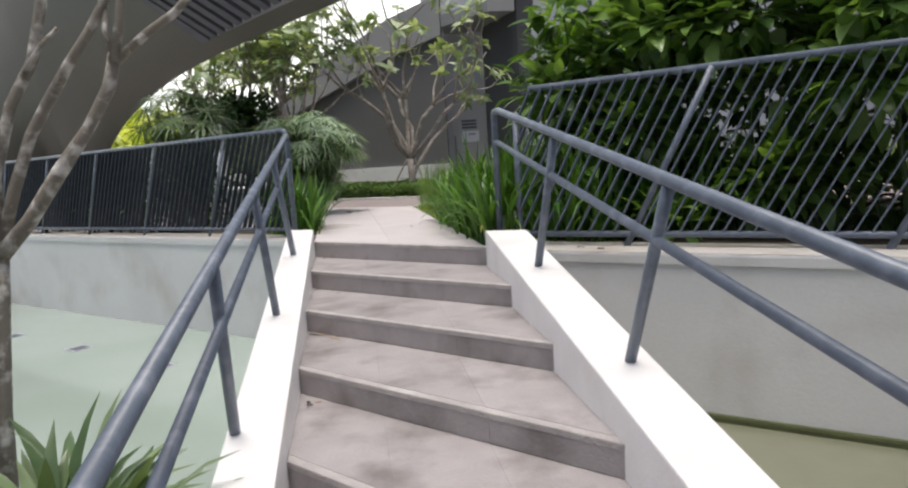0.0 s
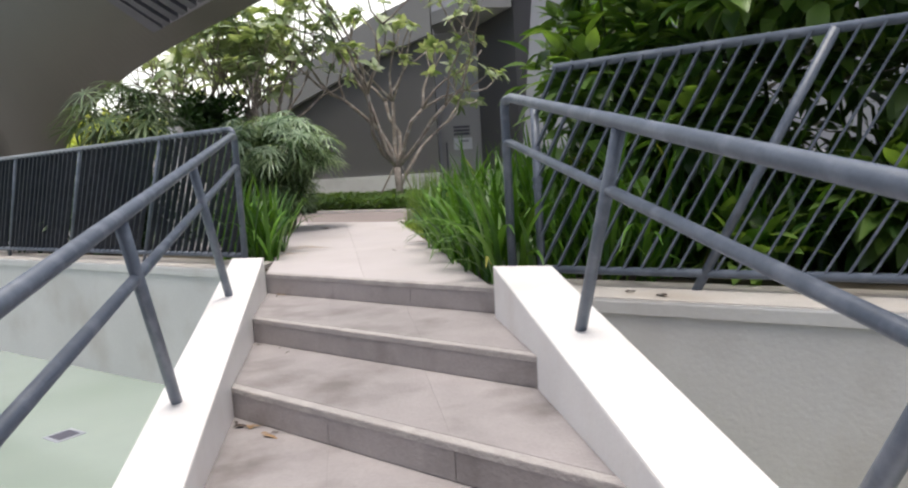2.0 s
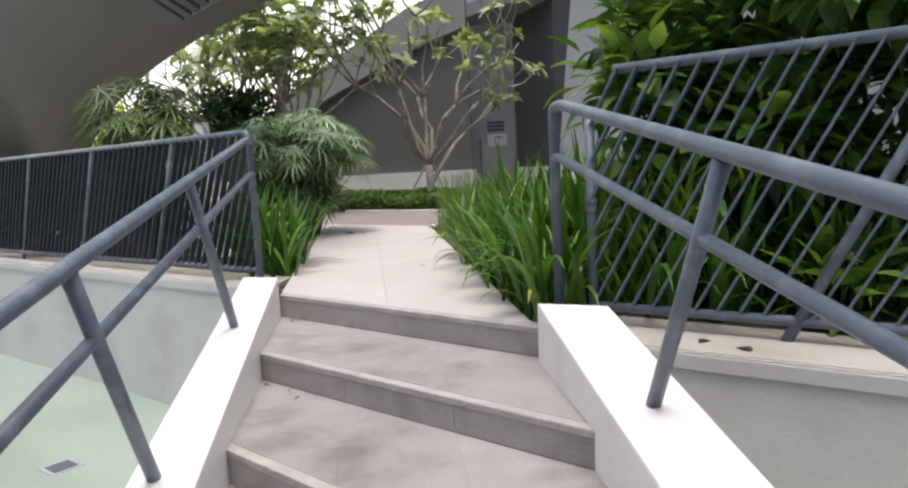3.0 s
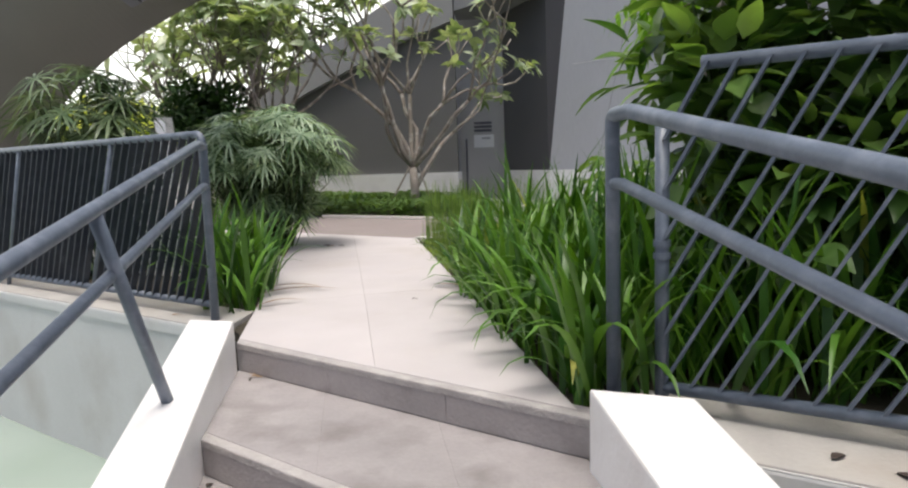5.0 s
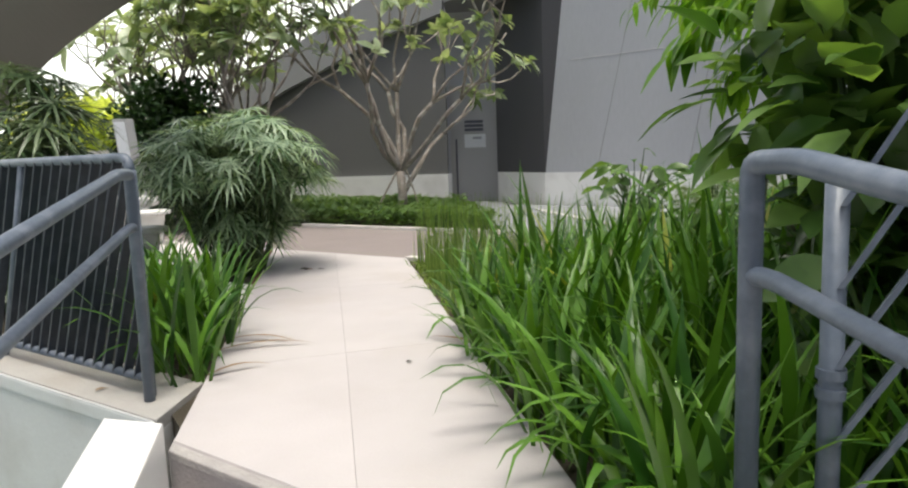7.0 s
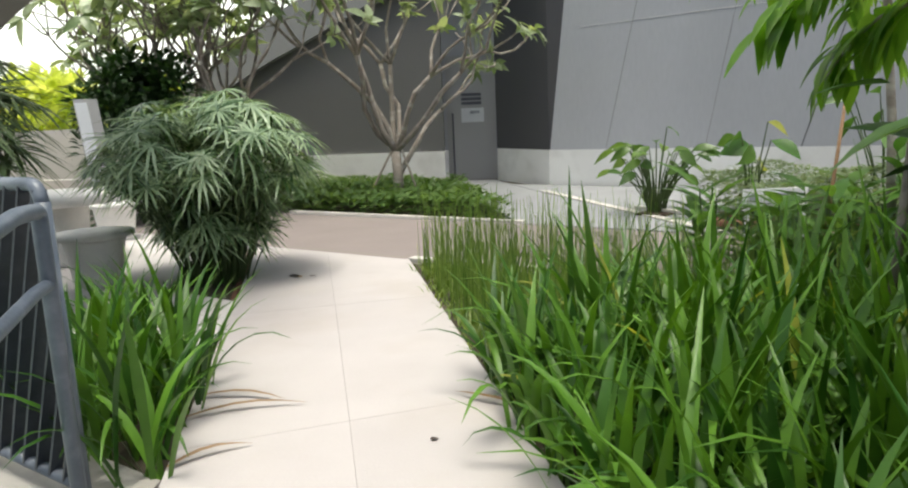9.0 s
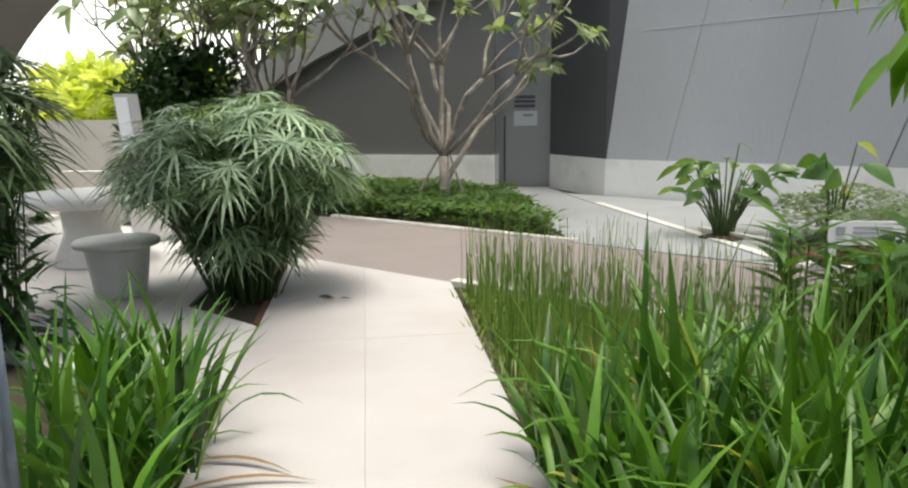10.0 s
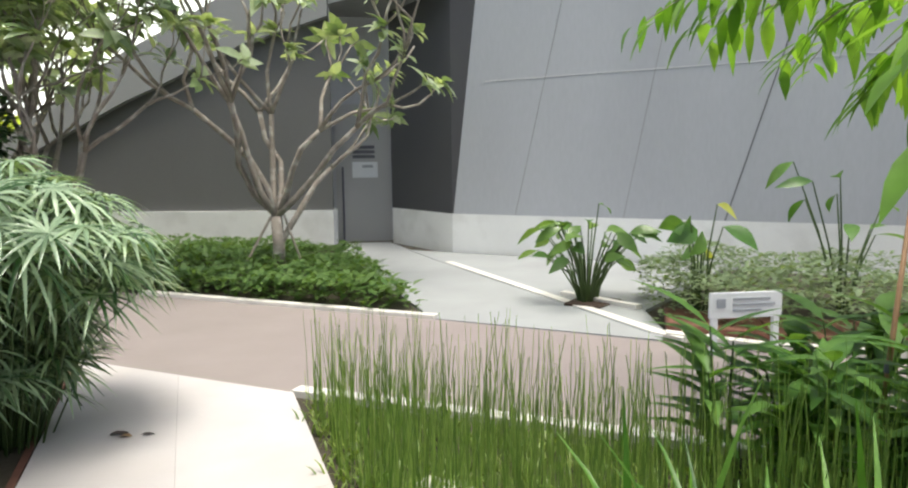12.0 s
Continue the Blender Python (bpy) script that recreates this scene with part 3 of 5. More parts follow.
kh = [bm.verts.new((x, y + 0.4, z + 0.03)) for x, y, z in top]
for k in range(4):
    bm.faces.new((fr[k], fr[k + 1], fh[k + 1], fh[k]))
    bm.faces.new((fh[k], fh[k + 1], kh[k + 1], kh[k]))
    bm.faces.new((fr[k + 1], fr[k], kr[k], kr[k + 1]))
    bm.faces.new((kr[k + 1], kr[k], kh[k], kh[k + 1]))
bm.faces.new((fr[0], fh[0], kh[0], kr[0]))
bm.faces.new((fr[4], kr[4], kh[4], fh[4]))
tagged(part("roof_fascia", bm, M_FASCIA, None), "pale grey fascia along the rising roofline", "fascia", "", "structure")
# right wall
wall_panel("wall_corner_base", (0.06, 19.6), (0.95, 17.75), 0.2, BAND, 0.4, M_BAND, "whitewashed base of the shaded wall return")
wall_panel("wall_right_base", (0.95, 17.75), (16.0, 7.4), 0.2, BAND, 0.4, M_BAND, "whitewashed base of the tall grey wall")
wall_panel("wall_corner", (0.06, 19.6), (0.95, 17.75), BAND + 0.002, 8.0, 0.35, M_WALLSHADE, "return of the tall grey wall, its shade put into a dark colour", -0.02)
wall_panel("wall_right_tall", (0.95, 17.75), (16.0, 7.4), BAND + 0.002, 8.0, 0.35, M_WALLGREY, "tall smooth grey rendered wall with slanting joints", -0.02)
# door recess
wall_panel("wall_recess", (-1.6, 20.1), (0.6, 20.1), 0.2, 6.5, 0.3, M_WALLGREY, "grey wall of the door recess")
slab("recess_soffit", [(-1.0, 19.0), (0.25, 17.55), (0.90, 17.70), (0.05, 19.55), (0.05, 20.05), (-1.0, 20.05)], 4.95, 5.25, M_FASCIA, "grey soffit over the door recess", "soffit")
door = thing("door_1", (-0.5, 20.05, LAND), "closed light grey flush metal door in a recess", "door", kind="structure")
part("door_leaf", prism(bmesh.new(), [(-0.98, 20.02), (0.06, 20.02), (0.06, 20.09), (-0.98, 20.09)], 0.5, 3.35, 0.004), M_DOOR, door)
part("notice", prism(bmesh.new(), [(-0.67, 20.005), (-0.19, 20.005), (-0.19, 20.018), (-0.67, 20.018)], 1.96, 2.26), M_WHITEPLASTIC, door, "white notice sheet")
for z in (2.33, 2.42, 2.51):
    part("lettering", prism(bmesh.new(), [(-0.66, 20.008), (-0.24, 20.008), (-0.24, 20.018), (-0.66, 20.018)], z, z + 0.06), M_LOUVRE, door, "line of dark lettering")
part("lettering", prism(bmesh.new(), [(-0.48, 19.995), (-0.28, 19.995), (-0.28, 20.004), (-0.48, 20.004)], 2.15, 2.2), M_GREYPRINT, door)
part("pull_bar", tube(bmesh.new(), bend([(-0.85, 20.0, 0.8), (-0.85, 19.9, 0.8), (-0.85, 19.9, 2.15), (-0.85, 20.0, 2.15)], 0.03), 0.02, 8), M_LOUVRE, door, "dark pull bar")
# slanting joints of the tall wall
ra, rb = Vector((0.95, 17.75, 0)), Vector((16.0, 7.4, 0))
rd = (rb - ra).normalized()
rn = rd.cross(Vector((0, 0, 1)))
for s0, s1, z0, z1, seam in ((1.1, 2.6, BAND, 7.9, M_SEAMFAINT), (2.78, 4.05, BAND, 7.9, M_SEAMFAINT), (4.16, 6.05, BAND, 7.9, M_SEAM), (7.3, 9.4, BAND, 7.9, M_SEAM)):
    a, b = ra + rd * s0 + rn * 0.004, ra + rd * s1 + rn * 0.024
    w = rd * (0.009 if seam is M_SEAM else 0.005)
    bm = bmesh.new()
    q = [a - w, a + w, b + w, b - w]
    vs = [bm.verts.new((p.x, p.y, z)) for p, z in zip(q, (z0, z0, z1, z1))]
    vb = [bm.verts.new((p.x - rn.x * 0.03, p.y - rn.y * 0.03, z)) for p, z in zip(q, (z0, z0, z1, z1))]
    bm.faces.new(vs)
    bm.faces.new(vb[::-1])
    for k in range(4):
        bm.faces.new((vs[k], vb[k], vb[(k + 1) % 4], vs[(k + 1) % 4]))
    tagged(part("wall_joint", bm, seam, None), "dark slanting joint in the grey wall", "wall joint", "", "structure")
# Thin dark wedge laid on the tall wall as its corner shade.
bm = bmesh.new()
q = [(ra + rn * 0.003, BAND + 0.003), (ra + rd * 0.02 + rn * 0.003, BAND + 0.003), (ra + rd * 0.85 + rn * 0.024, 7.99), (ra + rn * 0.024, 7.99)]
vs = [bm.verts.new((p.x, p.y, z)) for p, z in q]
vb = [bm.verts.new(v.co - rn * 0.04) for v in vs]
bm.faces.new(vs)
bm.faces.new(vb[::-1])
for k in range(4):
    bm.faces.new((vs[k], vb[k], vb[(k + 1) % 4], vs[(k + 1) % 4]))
tagged(part("wall_facet", bm, M_WALLSHADE, None), "dark slanting wedge added to paint the shade at the wall corner", "wall", "", "structure")
bm = bmesh.new()
for s0, s1, z0, z1 in ((0.6, 6.2, 3.48, 3.51), (6.2, 16, 3.51, 3.55)):
    a, b = ra + rd * s0 + rn * 0.012, ra + rd * s1 + rn * 0.012
    vs = [bm.verts.new((p.x, p.y, z)) for p, z in ((a, z0 - 0.005), (b, z1 - 0.005), (b, z1 + 0.005), (a, z0 + 0.005))]
    vb = [bm.verts.new(v.co - rn * 0.03) for v in vs]
    bm.faces.new(vs)
    bm.faces.new(vb[::-1])
    for k in range(4):
        bm.faces.new((vs[k], vb[k], vb[(k + 1) % 4], vs[(k + 1) % 4]))
tagged(part("wall_joint", bm, M_SEAMPALE, None), "thin pale level joint across the grey wall", "wall joint", "", "structure")

# curved concrete shell above the left side
curve = [(-20.0, 0.5), (-9.2, 0.55), (-8.8, 1.1), (-8.2, 1.85), (-7.5, 2.38), (-6.7, 2.74), (-5.8, 3.0), (-5.0, 3.16), (-4.3, 3.24), (-3.6, 3.3), (-2.3, 3.37), (-1.4, 3.40)]


def spline(points, n=5):
    """Rounds a polyline of pairs through its points."""
    p = [points[0]] + list(points) + [points[-1]]
    out = []
    for a, b, c, d in zip(p, p[1:], p[2:], p[3:]):
        for k in range(n):
            t = k / n
            out.append(tuple(0.5 * (2 * b[i] + (c[i] - a[i]) * t + (2 * a[i] - 5 * b[i] + 4 * c[i] - d[i]) * t * t + (3 * b[i] - a[i] - 3 * c[i] + d[i]) * t ** 3) for i in (0, 1)))
    return out + [points[-1]]


def shell_at(u, w, drop=0.0, back=0.0):
    """A point of the shell's leaning underside: u, the x of its lower edge; w, 0 at that edge and 1 at the upper front line."""
    z = curve[-1][1]
    for (xa, za), (xb, zb) in zip(curve, curve[1:]):
        if xa <= u <= xb:
            z = za + (zb - za) * (u - xa) / (xb - xa)
            break
    high = 0.5 * (4.67 + z + math.sqrt((z - 3.43) ** 2 + 0.05)) + 0.28 * max(0.0, -3.5 - u)
    reach = 1.3 * w - back
    return Vector((u - 0.669 * reach, 11.25 - 0.9 * (u + 4) - 0.743 * reach, z + (high - z) * w - drop))


curve = [curve[0]] + spline(curve[1:])
bm = bmesh.new()
lo_f = [bm.verts.new(shell_at(x, 0)) for x, z in curve]
lo_b = [bm.verts.new(shell_at(x, 0, -0.10, 0.02)) for x, z in curve]
hi_f = [bm.verts.new(shell_at(x, 1)) for x, z in curve]
hi_b = [bm.verts.new(shell_at(x, 1, -0.25, 0.10)) for x, z in curve]
for k in range(len(curve) - 1):
    bm.faces.new((lo_f[k], lo_f[k + 1], hi_f[k + 1], hi_f[k]))
    bm.faces.new((lo_b[k + 1], lo_b[k], hi_b[k], hi_b[k + 1]))
    bm.faces.new((lo_f[k + 1], lo_f[k], lo_b[k], lo_b[k + 1]))
    bm.faces.new((hi_f[k], hi_f[k + 1], hi_b[k + 1], hi_b[k]))
for k in (0, -1):
    bm.faces.new((lo_f[k], hi_f[k], hi_b[k], lo_b[k]))
for ed in bm.edges:
    ed.smooth = len(ed.link_faces) == 2 and ed.calc_face_angle() < 0.5
tagged(part("concrete_shell", bm, M_SHELL, None, smooth=True), "large plain grey concrete shell arching overhead", "arch", "", "structure")
# unseen wall added behind to hold back light from the open sky
wall_panel("wall_behind", (14.0, -9.2), (-16.0, -9.2), -0.6, 5.4, 0.4, M_SHELL, "plain grey unseen wall added behind the pool to cut sky light")

slab("terrace_wall", [(-12.0, 18.8), (-7.2, 18.8), (-7.2, 19.05), (-12.0, 19.05)], 0.3, 2.15, M_TERRACEWALL, "pale concrete planter wall beyond the terrace", "wall")

# glowing ring added in the distance so that the low sky turns white
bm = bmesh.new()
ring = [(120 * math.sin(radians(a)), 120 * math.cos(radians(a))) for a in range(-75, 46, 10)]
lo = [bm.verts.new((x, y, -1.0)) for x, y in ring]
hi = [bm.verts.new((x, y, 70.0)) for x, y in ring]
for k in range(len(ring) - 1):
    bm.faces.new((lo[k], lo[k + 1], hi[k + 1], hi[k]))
tagged(part("backdrop", bm, M_SKYGLOW, None), "glowing white sheet added far off to brighten the low sky", "sky", "", "structure")
# ---- planting ----


def near_edge(y):
    return 0.24 - 0.227 * (y - 5.57)


def far_edge(y):
    return -1.305 - 0.247 * (y - 6.49)


def iris_bed(name, spots, seed, label, length=(0.55, 0.98), per=12):
    """Strap-leaved clumps on the spots; outer leaves arch over."""
    e = thing(name, (spots[0][0], spots[0][1], LAND - 0.04), label, "grasses", kind="stuff")
    lv, dry = Leaves(seed), Leaves(seed + 1)
    r = lv.r
    for x, y, tall in spots:
        for k in range(per + r.randint(-2, 3)):
            az = r.uniform(0, 2 * math.pi)
            outer = r.random()
            base = (x + r.gauss(0, 0.045), y + r.gauss(0, 0.045), LAND - 0.04)
            lg = r.uniform(*length) * tall
            kind = dry if r.random() < 0.014 else lv
            kind.blade(base, az, lg * (1.05 - 0.2 * outer), r.uniform(0.022, 0.040), 3 + 34 * outer, r.uniform(8, 60) + 115 * outer * outer, 7)
    tagged(lv.done("foliage", L_IRIS, e), kind="stuff")
    dry.done("withered_leaves", L_LIME, e, "yellowed withered strap leaves")
    return e


rng = random.Random(11)
spots = []
y = 5.68
while y < 8.75:
    x = near_edge(y) + 0.05
    while x < near_edge(y) + 2.3:
        if (y > wall_right(x) + 0.42 or x < 0.45) and y < 8.15:
            spots.append((x + rng.uniform(-0.07, 0.07), y + rng.uniform(-0.07, 0.07), rng.uniform(0.8, 1.1) * (0.82 if x < near_edge(y) + 0.35 else 1.0)))
        x += 0.155
    y += 0.155
iris_bed("strap_leaf_bed", spots, 3, "dense bright green strap-leaved clumps beside the path")
spots = []
y = 6.95
while y < 8.5:
    x = far_edge(y) - 0.10
    while x > far_edge(y) - 0.55 and y > wall_left(x) + 0.22:
        spots.append((x + rng.uniform(-0.05, 0.05), y + rng.uniform(-0.05, 0.05), rng.uniform(0.75, 1.0)))
        x -= 0.16
    y += 0.16
iris_bed("strap_leaf_clump", spots, 7, "bright green strap-leaved clump at the end of the fence", (0.5, 0.88), 12)

# horsetail reeds
reeds = thing("horsetail_reeds", (0.5, 10.0, LAND - 0.04), "upright thin green horsetail reeds in a bed", "reeds", kind="stuff")
bm_v, bm_f = [], []
r = random.Random(21)
low = Leaves(22)
for k in range(4000):
    y = r.uniform(8.25, 11.3)
    x = near_edge(y) + 0.06 + 2.6 * r.random() ** 1.15
    edge = pr1 + U * ((x - pr1.x) / U.x)
    if y > edge.y - 0.06:
        continue
    h = r.uniform(0.32, 0.74) * (1.0 if r.random() > 0.35 else 0.6)
    tx, ty = r.gauss(0, 0.05) * h, r.gauss(0, 0.05) * h
    w = r.uniform(0.0022, 0.0040)
    b = len(bm_v)
    for s in (0, 0.55, 1.0):
        for a in (0, 2.1, 4.2):
            q = w * (1.0 - 0.55 * s)
            bm_v.append((x + tx * s * s + q * math.cos(a), y + ty * s * s + q * math.sin(a), LAND - 0.04 + h * s))
    for s in (0, 3):
        for i in range(3):
            bm_f.append((b + s + i, b + s + (i + 1) % 3, b + s + 3 + (i + 1) % 3, b + s + 3 + i))
    for _ in range(2):
        low.blade((x + r.gauss(0, 0.05), y + r.gauss(0, 0.05), LAND - 0.04), r.uniform(0, 6.3), r.uniform(0.04, 0.15), 0.012, 30, 70, 3)
link_mesh("stems", bm_v, bm_f, L_REED, reeds)
low.done("undergrowth", L_MOSSY, reeds, "short green undergrowth")

# ground cover


def cover(name, poly, count, hmin, hmax, size, mat, seed, label, lump=1.4, category="ground cover"):
    """Low leafy planting inside a convex polygon, in uneven humps."""
    xs, ys = [p[0] for p in poly], [p[1] for p in poly]
    e = thing(name, (sum(xs) / len(xs), sum(ys) / len(ys), LAND - 0.04), label, category, kind="stuff")
    lv = Leaves(seed)
    r = lv.r
    made = 0
    while made < count:
        x, y = r.uniform(min(xs), max(xs)), r.uniform(min(ys), max(ys))
        if not all((b[0] - a[0]) * (y - a[1]) - (b[1] - a[1]) * (x - a[0]) >= 0 for a, b in zip(poly, poly[1:] + poly[:1])):
            continue
        made += 1
        hump = 0.5 + 0.5 * noise.noise(Vector((x * lump, y * lump, seed)))
        top = hmin + (hmax - hmin) * hump
        z = LAND - 0.03 + top * (1 - r.random() ** 2.2 * 0.9)
        a, t = r.uniform(0, 6.283), r.uniform(-0.1, 0.9)
        way = Vector((math.cos(a), math.sin(a), t))
        lv.leaf((x, y, z), way, size * r.uniform(0.6, 1.3), size * r.uniform(0.35, 0.6), None, 0.3, 3)
    return e, lv


bed, lv = cover("ground_cover_bed", [(0.02, 13.14), (-0.72, 17.4), (-2.6, 18.9), (-5.5, 19.2), (-6.2, 16.85), (-3.05, 14.95)], 9500, 0.12, 0.40, 0.13, L_COVER, 31, "low feathery green ground cover under the trees")
tagged(lv.done("foliage", L_COVER, bed), kind="stuff")
hedge, lv = cover("low_hedge", [(2.05, 12.35), (2.7, 11.5), (3.4, 11.2), (8.5, 8.9), (9.2, 10.2), (3.2, 14.0), (2.35, 13.6)], 12000, 0.3, 0.68, 0.09, L_HEDGE, 32, "loose grey-green low shrubs along the wall", 1.1, "shrub")
tagged(lv.done("foliage", L_HEDGE, hedge), kind="stuff")

# papyrus in its soil opening
slab("planter_soil", [(-2.12, 9.76), (-2.66, 12.0), (-3.3, 12.3), (-2.78, 10.16)], LAND - 0.2, LAND - 0.05, M_SOIL, "dark brown soil in the square planting opening", "soil")
slab("planter_edge", [(-2.135, 9.80), (-2.69, 12.02), (-2.735, 12.03), (-2.18, 9.83)], LAND - 0.2, LAND - 0.012, M_BRICK, "rust-brown edge of the planting opening", "edging")


def umbel(lv, top, axis, r, rays, length, width):
    """A wheel of narrow leaves on a stem's end, spread square to axis and drooping at the tips."""
    axis = axis.normalized()
    u = axis.orthogonal().normalized()
    w = axis.cross(u)
    a0 = r.uniform(0, 6.28)
    droop = r.uniform(0.25, 0.70)
    for k in range(rays):
        a = a0 + 6.283 * k / rays + r.gauss(0, 0.07)
        out = u * math.cos(a) + w * math.sin(a)
        side = axis.cross(out)
        ln = length * r.uniform(0.75, 1.12)
        c = [top + out * (ln * t) + axis * (0.16 * ln * t) - Vector((0, 0, droop * ln * t * t)) for t in (0, 0.25, 0.5, 0.75, 1)]
        lv.strip(c, [0.2 * width, 0.45 * width, 0.5 * width, 0.36 * width, 0.03 * width], side, 0.3, axis)


def papyrus(at, count, spread, height, label, seed, rays=15, length=0.30, width=0.016, foot=0.35, mat=L_PAPY):
    e = thing("umbrella_papyrus", at, label, "papyrus plant")
    lv, bm = Leaves(seed), bmesh.new()
    r = lv.r
    base = Vector(at)
    for k in range(count):
        a, d = r.uniform(0, 6.283), math.sqrt(r.random())
        out = Vector((math.cos(a), math.sin(a), 0))
        h = height * (1.0 - 0.24 * d * d) * r.uniform(0.70, 1.05)
        if r.random() < 0.46:
            h *= r.uniform(0.35, 0.85)
            d *= 0.30 + 0.6 * h / height
        foot_p = base + out * (foot * d * r.uniform(0.5, 1.0))
        top = base + out * (spread * d) + Vector((0, 0, h))
        mid = foot_p.lerp(top, 0.55) + Vector((0, 0, 0.10 * h)) - out * (0.06 * spread)
        tube(bm, [foot_p, mid, top], [0.006, 0.005, 0.0035], 4, caps=False)
        umbel(lv, top, Vector((0, 0, 1)) + out * (0.5 * d) + Vector((r.gauss(0, 0.28), r.gauss(0, 0.28), 0)), r, rays + r.randint(-3, 3), length, width)
    tagged(part("stemwork", bm, M_STEM, e, smooth=True), kind="stuff")
    tagged(lv.done("foliage", mat, e), kind="stuff")
    return e


papyrus((-2.52, 10.55, LAND - 0.05), 340, 0.84, 1.50, "full umbrella papyrus clump with drooping leaf wheels", 41, 15, 0.26, 0.021, foot=0.29)
papyrus((-3.72, 9.3, LAND - 0.04), 110, 0.5, 1.85, "tall dark green umbrella papyrus behind the fence", 43, 14, 0.34, 0.024, mat=L_TALLPAPY)

# trees


def grow(bm, tips, r, p, d, length, radius, depth, spread, rise, knots=3, kink=0.2):
    """One limb and the limbs that fork from it; the ends go to tips."""
    pts, rad = [p.copy()], [radius]
    for k in range(knots):
        d = (d + Vector((r.gauss(0, kink), r.gauss(0, kink), rise + r.gauss(0, kink - 0.2))) * 0.55).normalized()
        p = p + d * (length / knots)
        pts.append(p.copy())
        rad.append(radius * (1 - 0.32 * (k + 1) / knots) * r.uniform(0.95, 1.1))
    tube(bm, pts, rad, 7)
    if depth == 0:
        tips.append((p, d))
        return
    if depth == 1:
        tips.append((p, d))
    n = 2 if r.random() < 0.6 else 3
    a0 = r.uniform(0, 6.283)
    for k in range(n):
        a = a0 + 6.283 * k / n + r.gauss(0, 0.3)
        side = d.orthogonal().normalized()
        side = (Matrix.Rotation(a, 3, d) @ side)
        grow(bm, tips, r, p, (d + side * spread * r.uniform(0.7, 1.2)).normalized(), length * r.uniform(0.62, 0.88), rad[-1] * 0.88, depth - 1, spread, rise, knots, kink)


def rosette(lv, p, d, count, length, width, droop=0.3):
    r = lv.r
    for k in range(count):
        a = r.uniform(0, 6.283)
        side = Matrix.Rotation(a, 3, d) @ d.orthogonal().normalized()
        way = (side + d * r.uniform(-0.1, 0.8)).normalized()
        lv.leaf(p + d * r.uniform(-0.08, 0.03), way, length * r.uniform(0.6, 1.15), width * r.uniform(0.8, 1.15), d, droop * r.uniform(0.3, 1.6), 4)


def limb_tree(name, at, forks, label, seed, trunk_r, bark, leaf_mat, leaves=7, size=(0.30, 0.085), depth=3, spread=0.55, rise=0.22, trunk_top=0.6, length=0.62, lean=(0, 0), bare=0.0, thick=0.62, kink=0.2):
    """A many-limbed small tree whose leaves sit in tufts on the ends of its limbs."""
    e = thing(name, at, label, "tree")
    bm, tips, lv = bmesh.new(), [], Leaves(seed)
    r = lv.r
    p0 = Vector(at)
    p1 = p0 + Vector((lean[0], lean[1], trunk_top))
    tube(bm, [p0 - Vector((0, 0, 0.06)), p0.lerp(p1, 0.5) + Vector((0.02, 0.01, 0)), p1], [trunk_r * 1.25, trunk_r, trunk_r * 0.95], 9)
    part("trunk", bm, bark, e, smooth=True)
    for a, tilt, ln, *lower in forks:
        root = p0.lerp(p1, lower[0]) if lower else p1
        d = Vector((math.cos(radians(a)) * math.sin(radians(tilt)), math.sin(radians(a)) * math.sin(radians(tilt)), math.cos(radians(tilt))))
        bm = bmesh.new()
        grow(bm, tips, r, root - d * 0.05, d, length * ln, trunk_r * thick, depth, spread, rise, 4, kink)
        part("limb", bm, bark, e, smooth=True)
    for p, d in tips:
        if r.random() >= bare:
            rosette(lv, p, d, max(2, leaves + r.randint(-2, 2)), *size)
    tagged(lv.done("crown", leaf_mat, e), kind="stuff")
    return e


frangipani_forks = [(182, 60, 1.35), (120, 42, 1.1), (80, 12, 1.25), (350, 44, 1.25), (8, 30, 1.1, 0.45), (255, 40, 1.0), (300, 16, 1.3), (205, 42, 1.2)]
limb_tree("frangipani_tree", (-1.64, 15.9, LAND - 0.04), frangipani_forks, "sparse grey-limbed frangipani tree with pale green leaf tufts", 51, 0.080, M_BARK2, L_PLUM, 10, (0.29, 0.12), 2, 0.56, 0.30, 0.82, 1.36, bare=0.04, thick=0.58, kink=0.48)
limb_tree("frangipani_tree", (-4.20, 15.3, LAND - 0.04), [(170, 40, 1.2), (120, 20, 1.2), (60, 30, 1.2), (10, 48, 1.2), (320, 40, 1.2), (250, 36, 1.2), (210, 15, 1.3), (280, 50, 1.1)],
          "leafy frangipani tree with dense yellow-green leaf tufts", 53, 0.075, M_BARK2, L_PLUM, 11, (0.31, 0.135), 3, 0.52, 0.26, 0.75, 1.02, bare=0.06, thick=0.55, kink=0.40)
limb_tree("frangipani_tree", (-5.6, 16.6, LAND - 0.04), [(170, 45, 1.1), (110, 25, 1.2), (50, 35, 1.2), (0, 55, 1.2), (310, 45, 1.2), (240, 45, 1.2), (205, 15, 1.3)],
          "leafy frangipani tree behind the dark shrub", 54, 0.085, M_BARK2, L_PLUM, 5, (0.38, 0.15), 3, 0.5, 0.26, 0.6, 0.95, bare=0.35, kink=0.36)
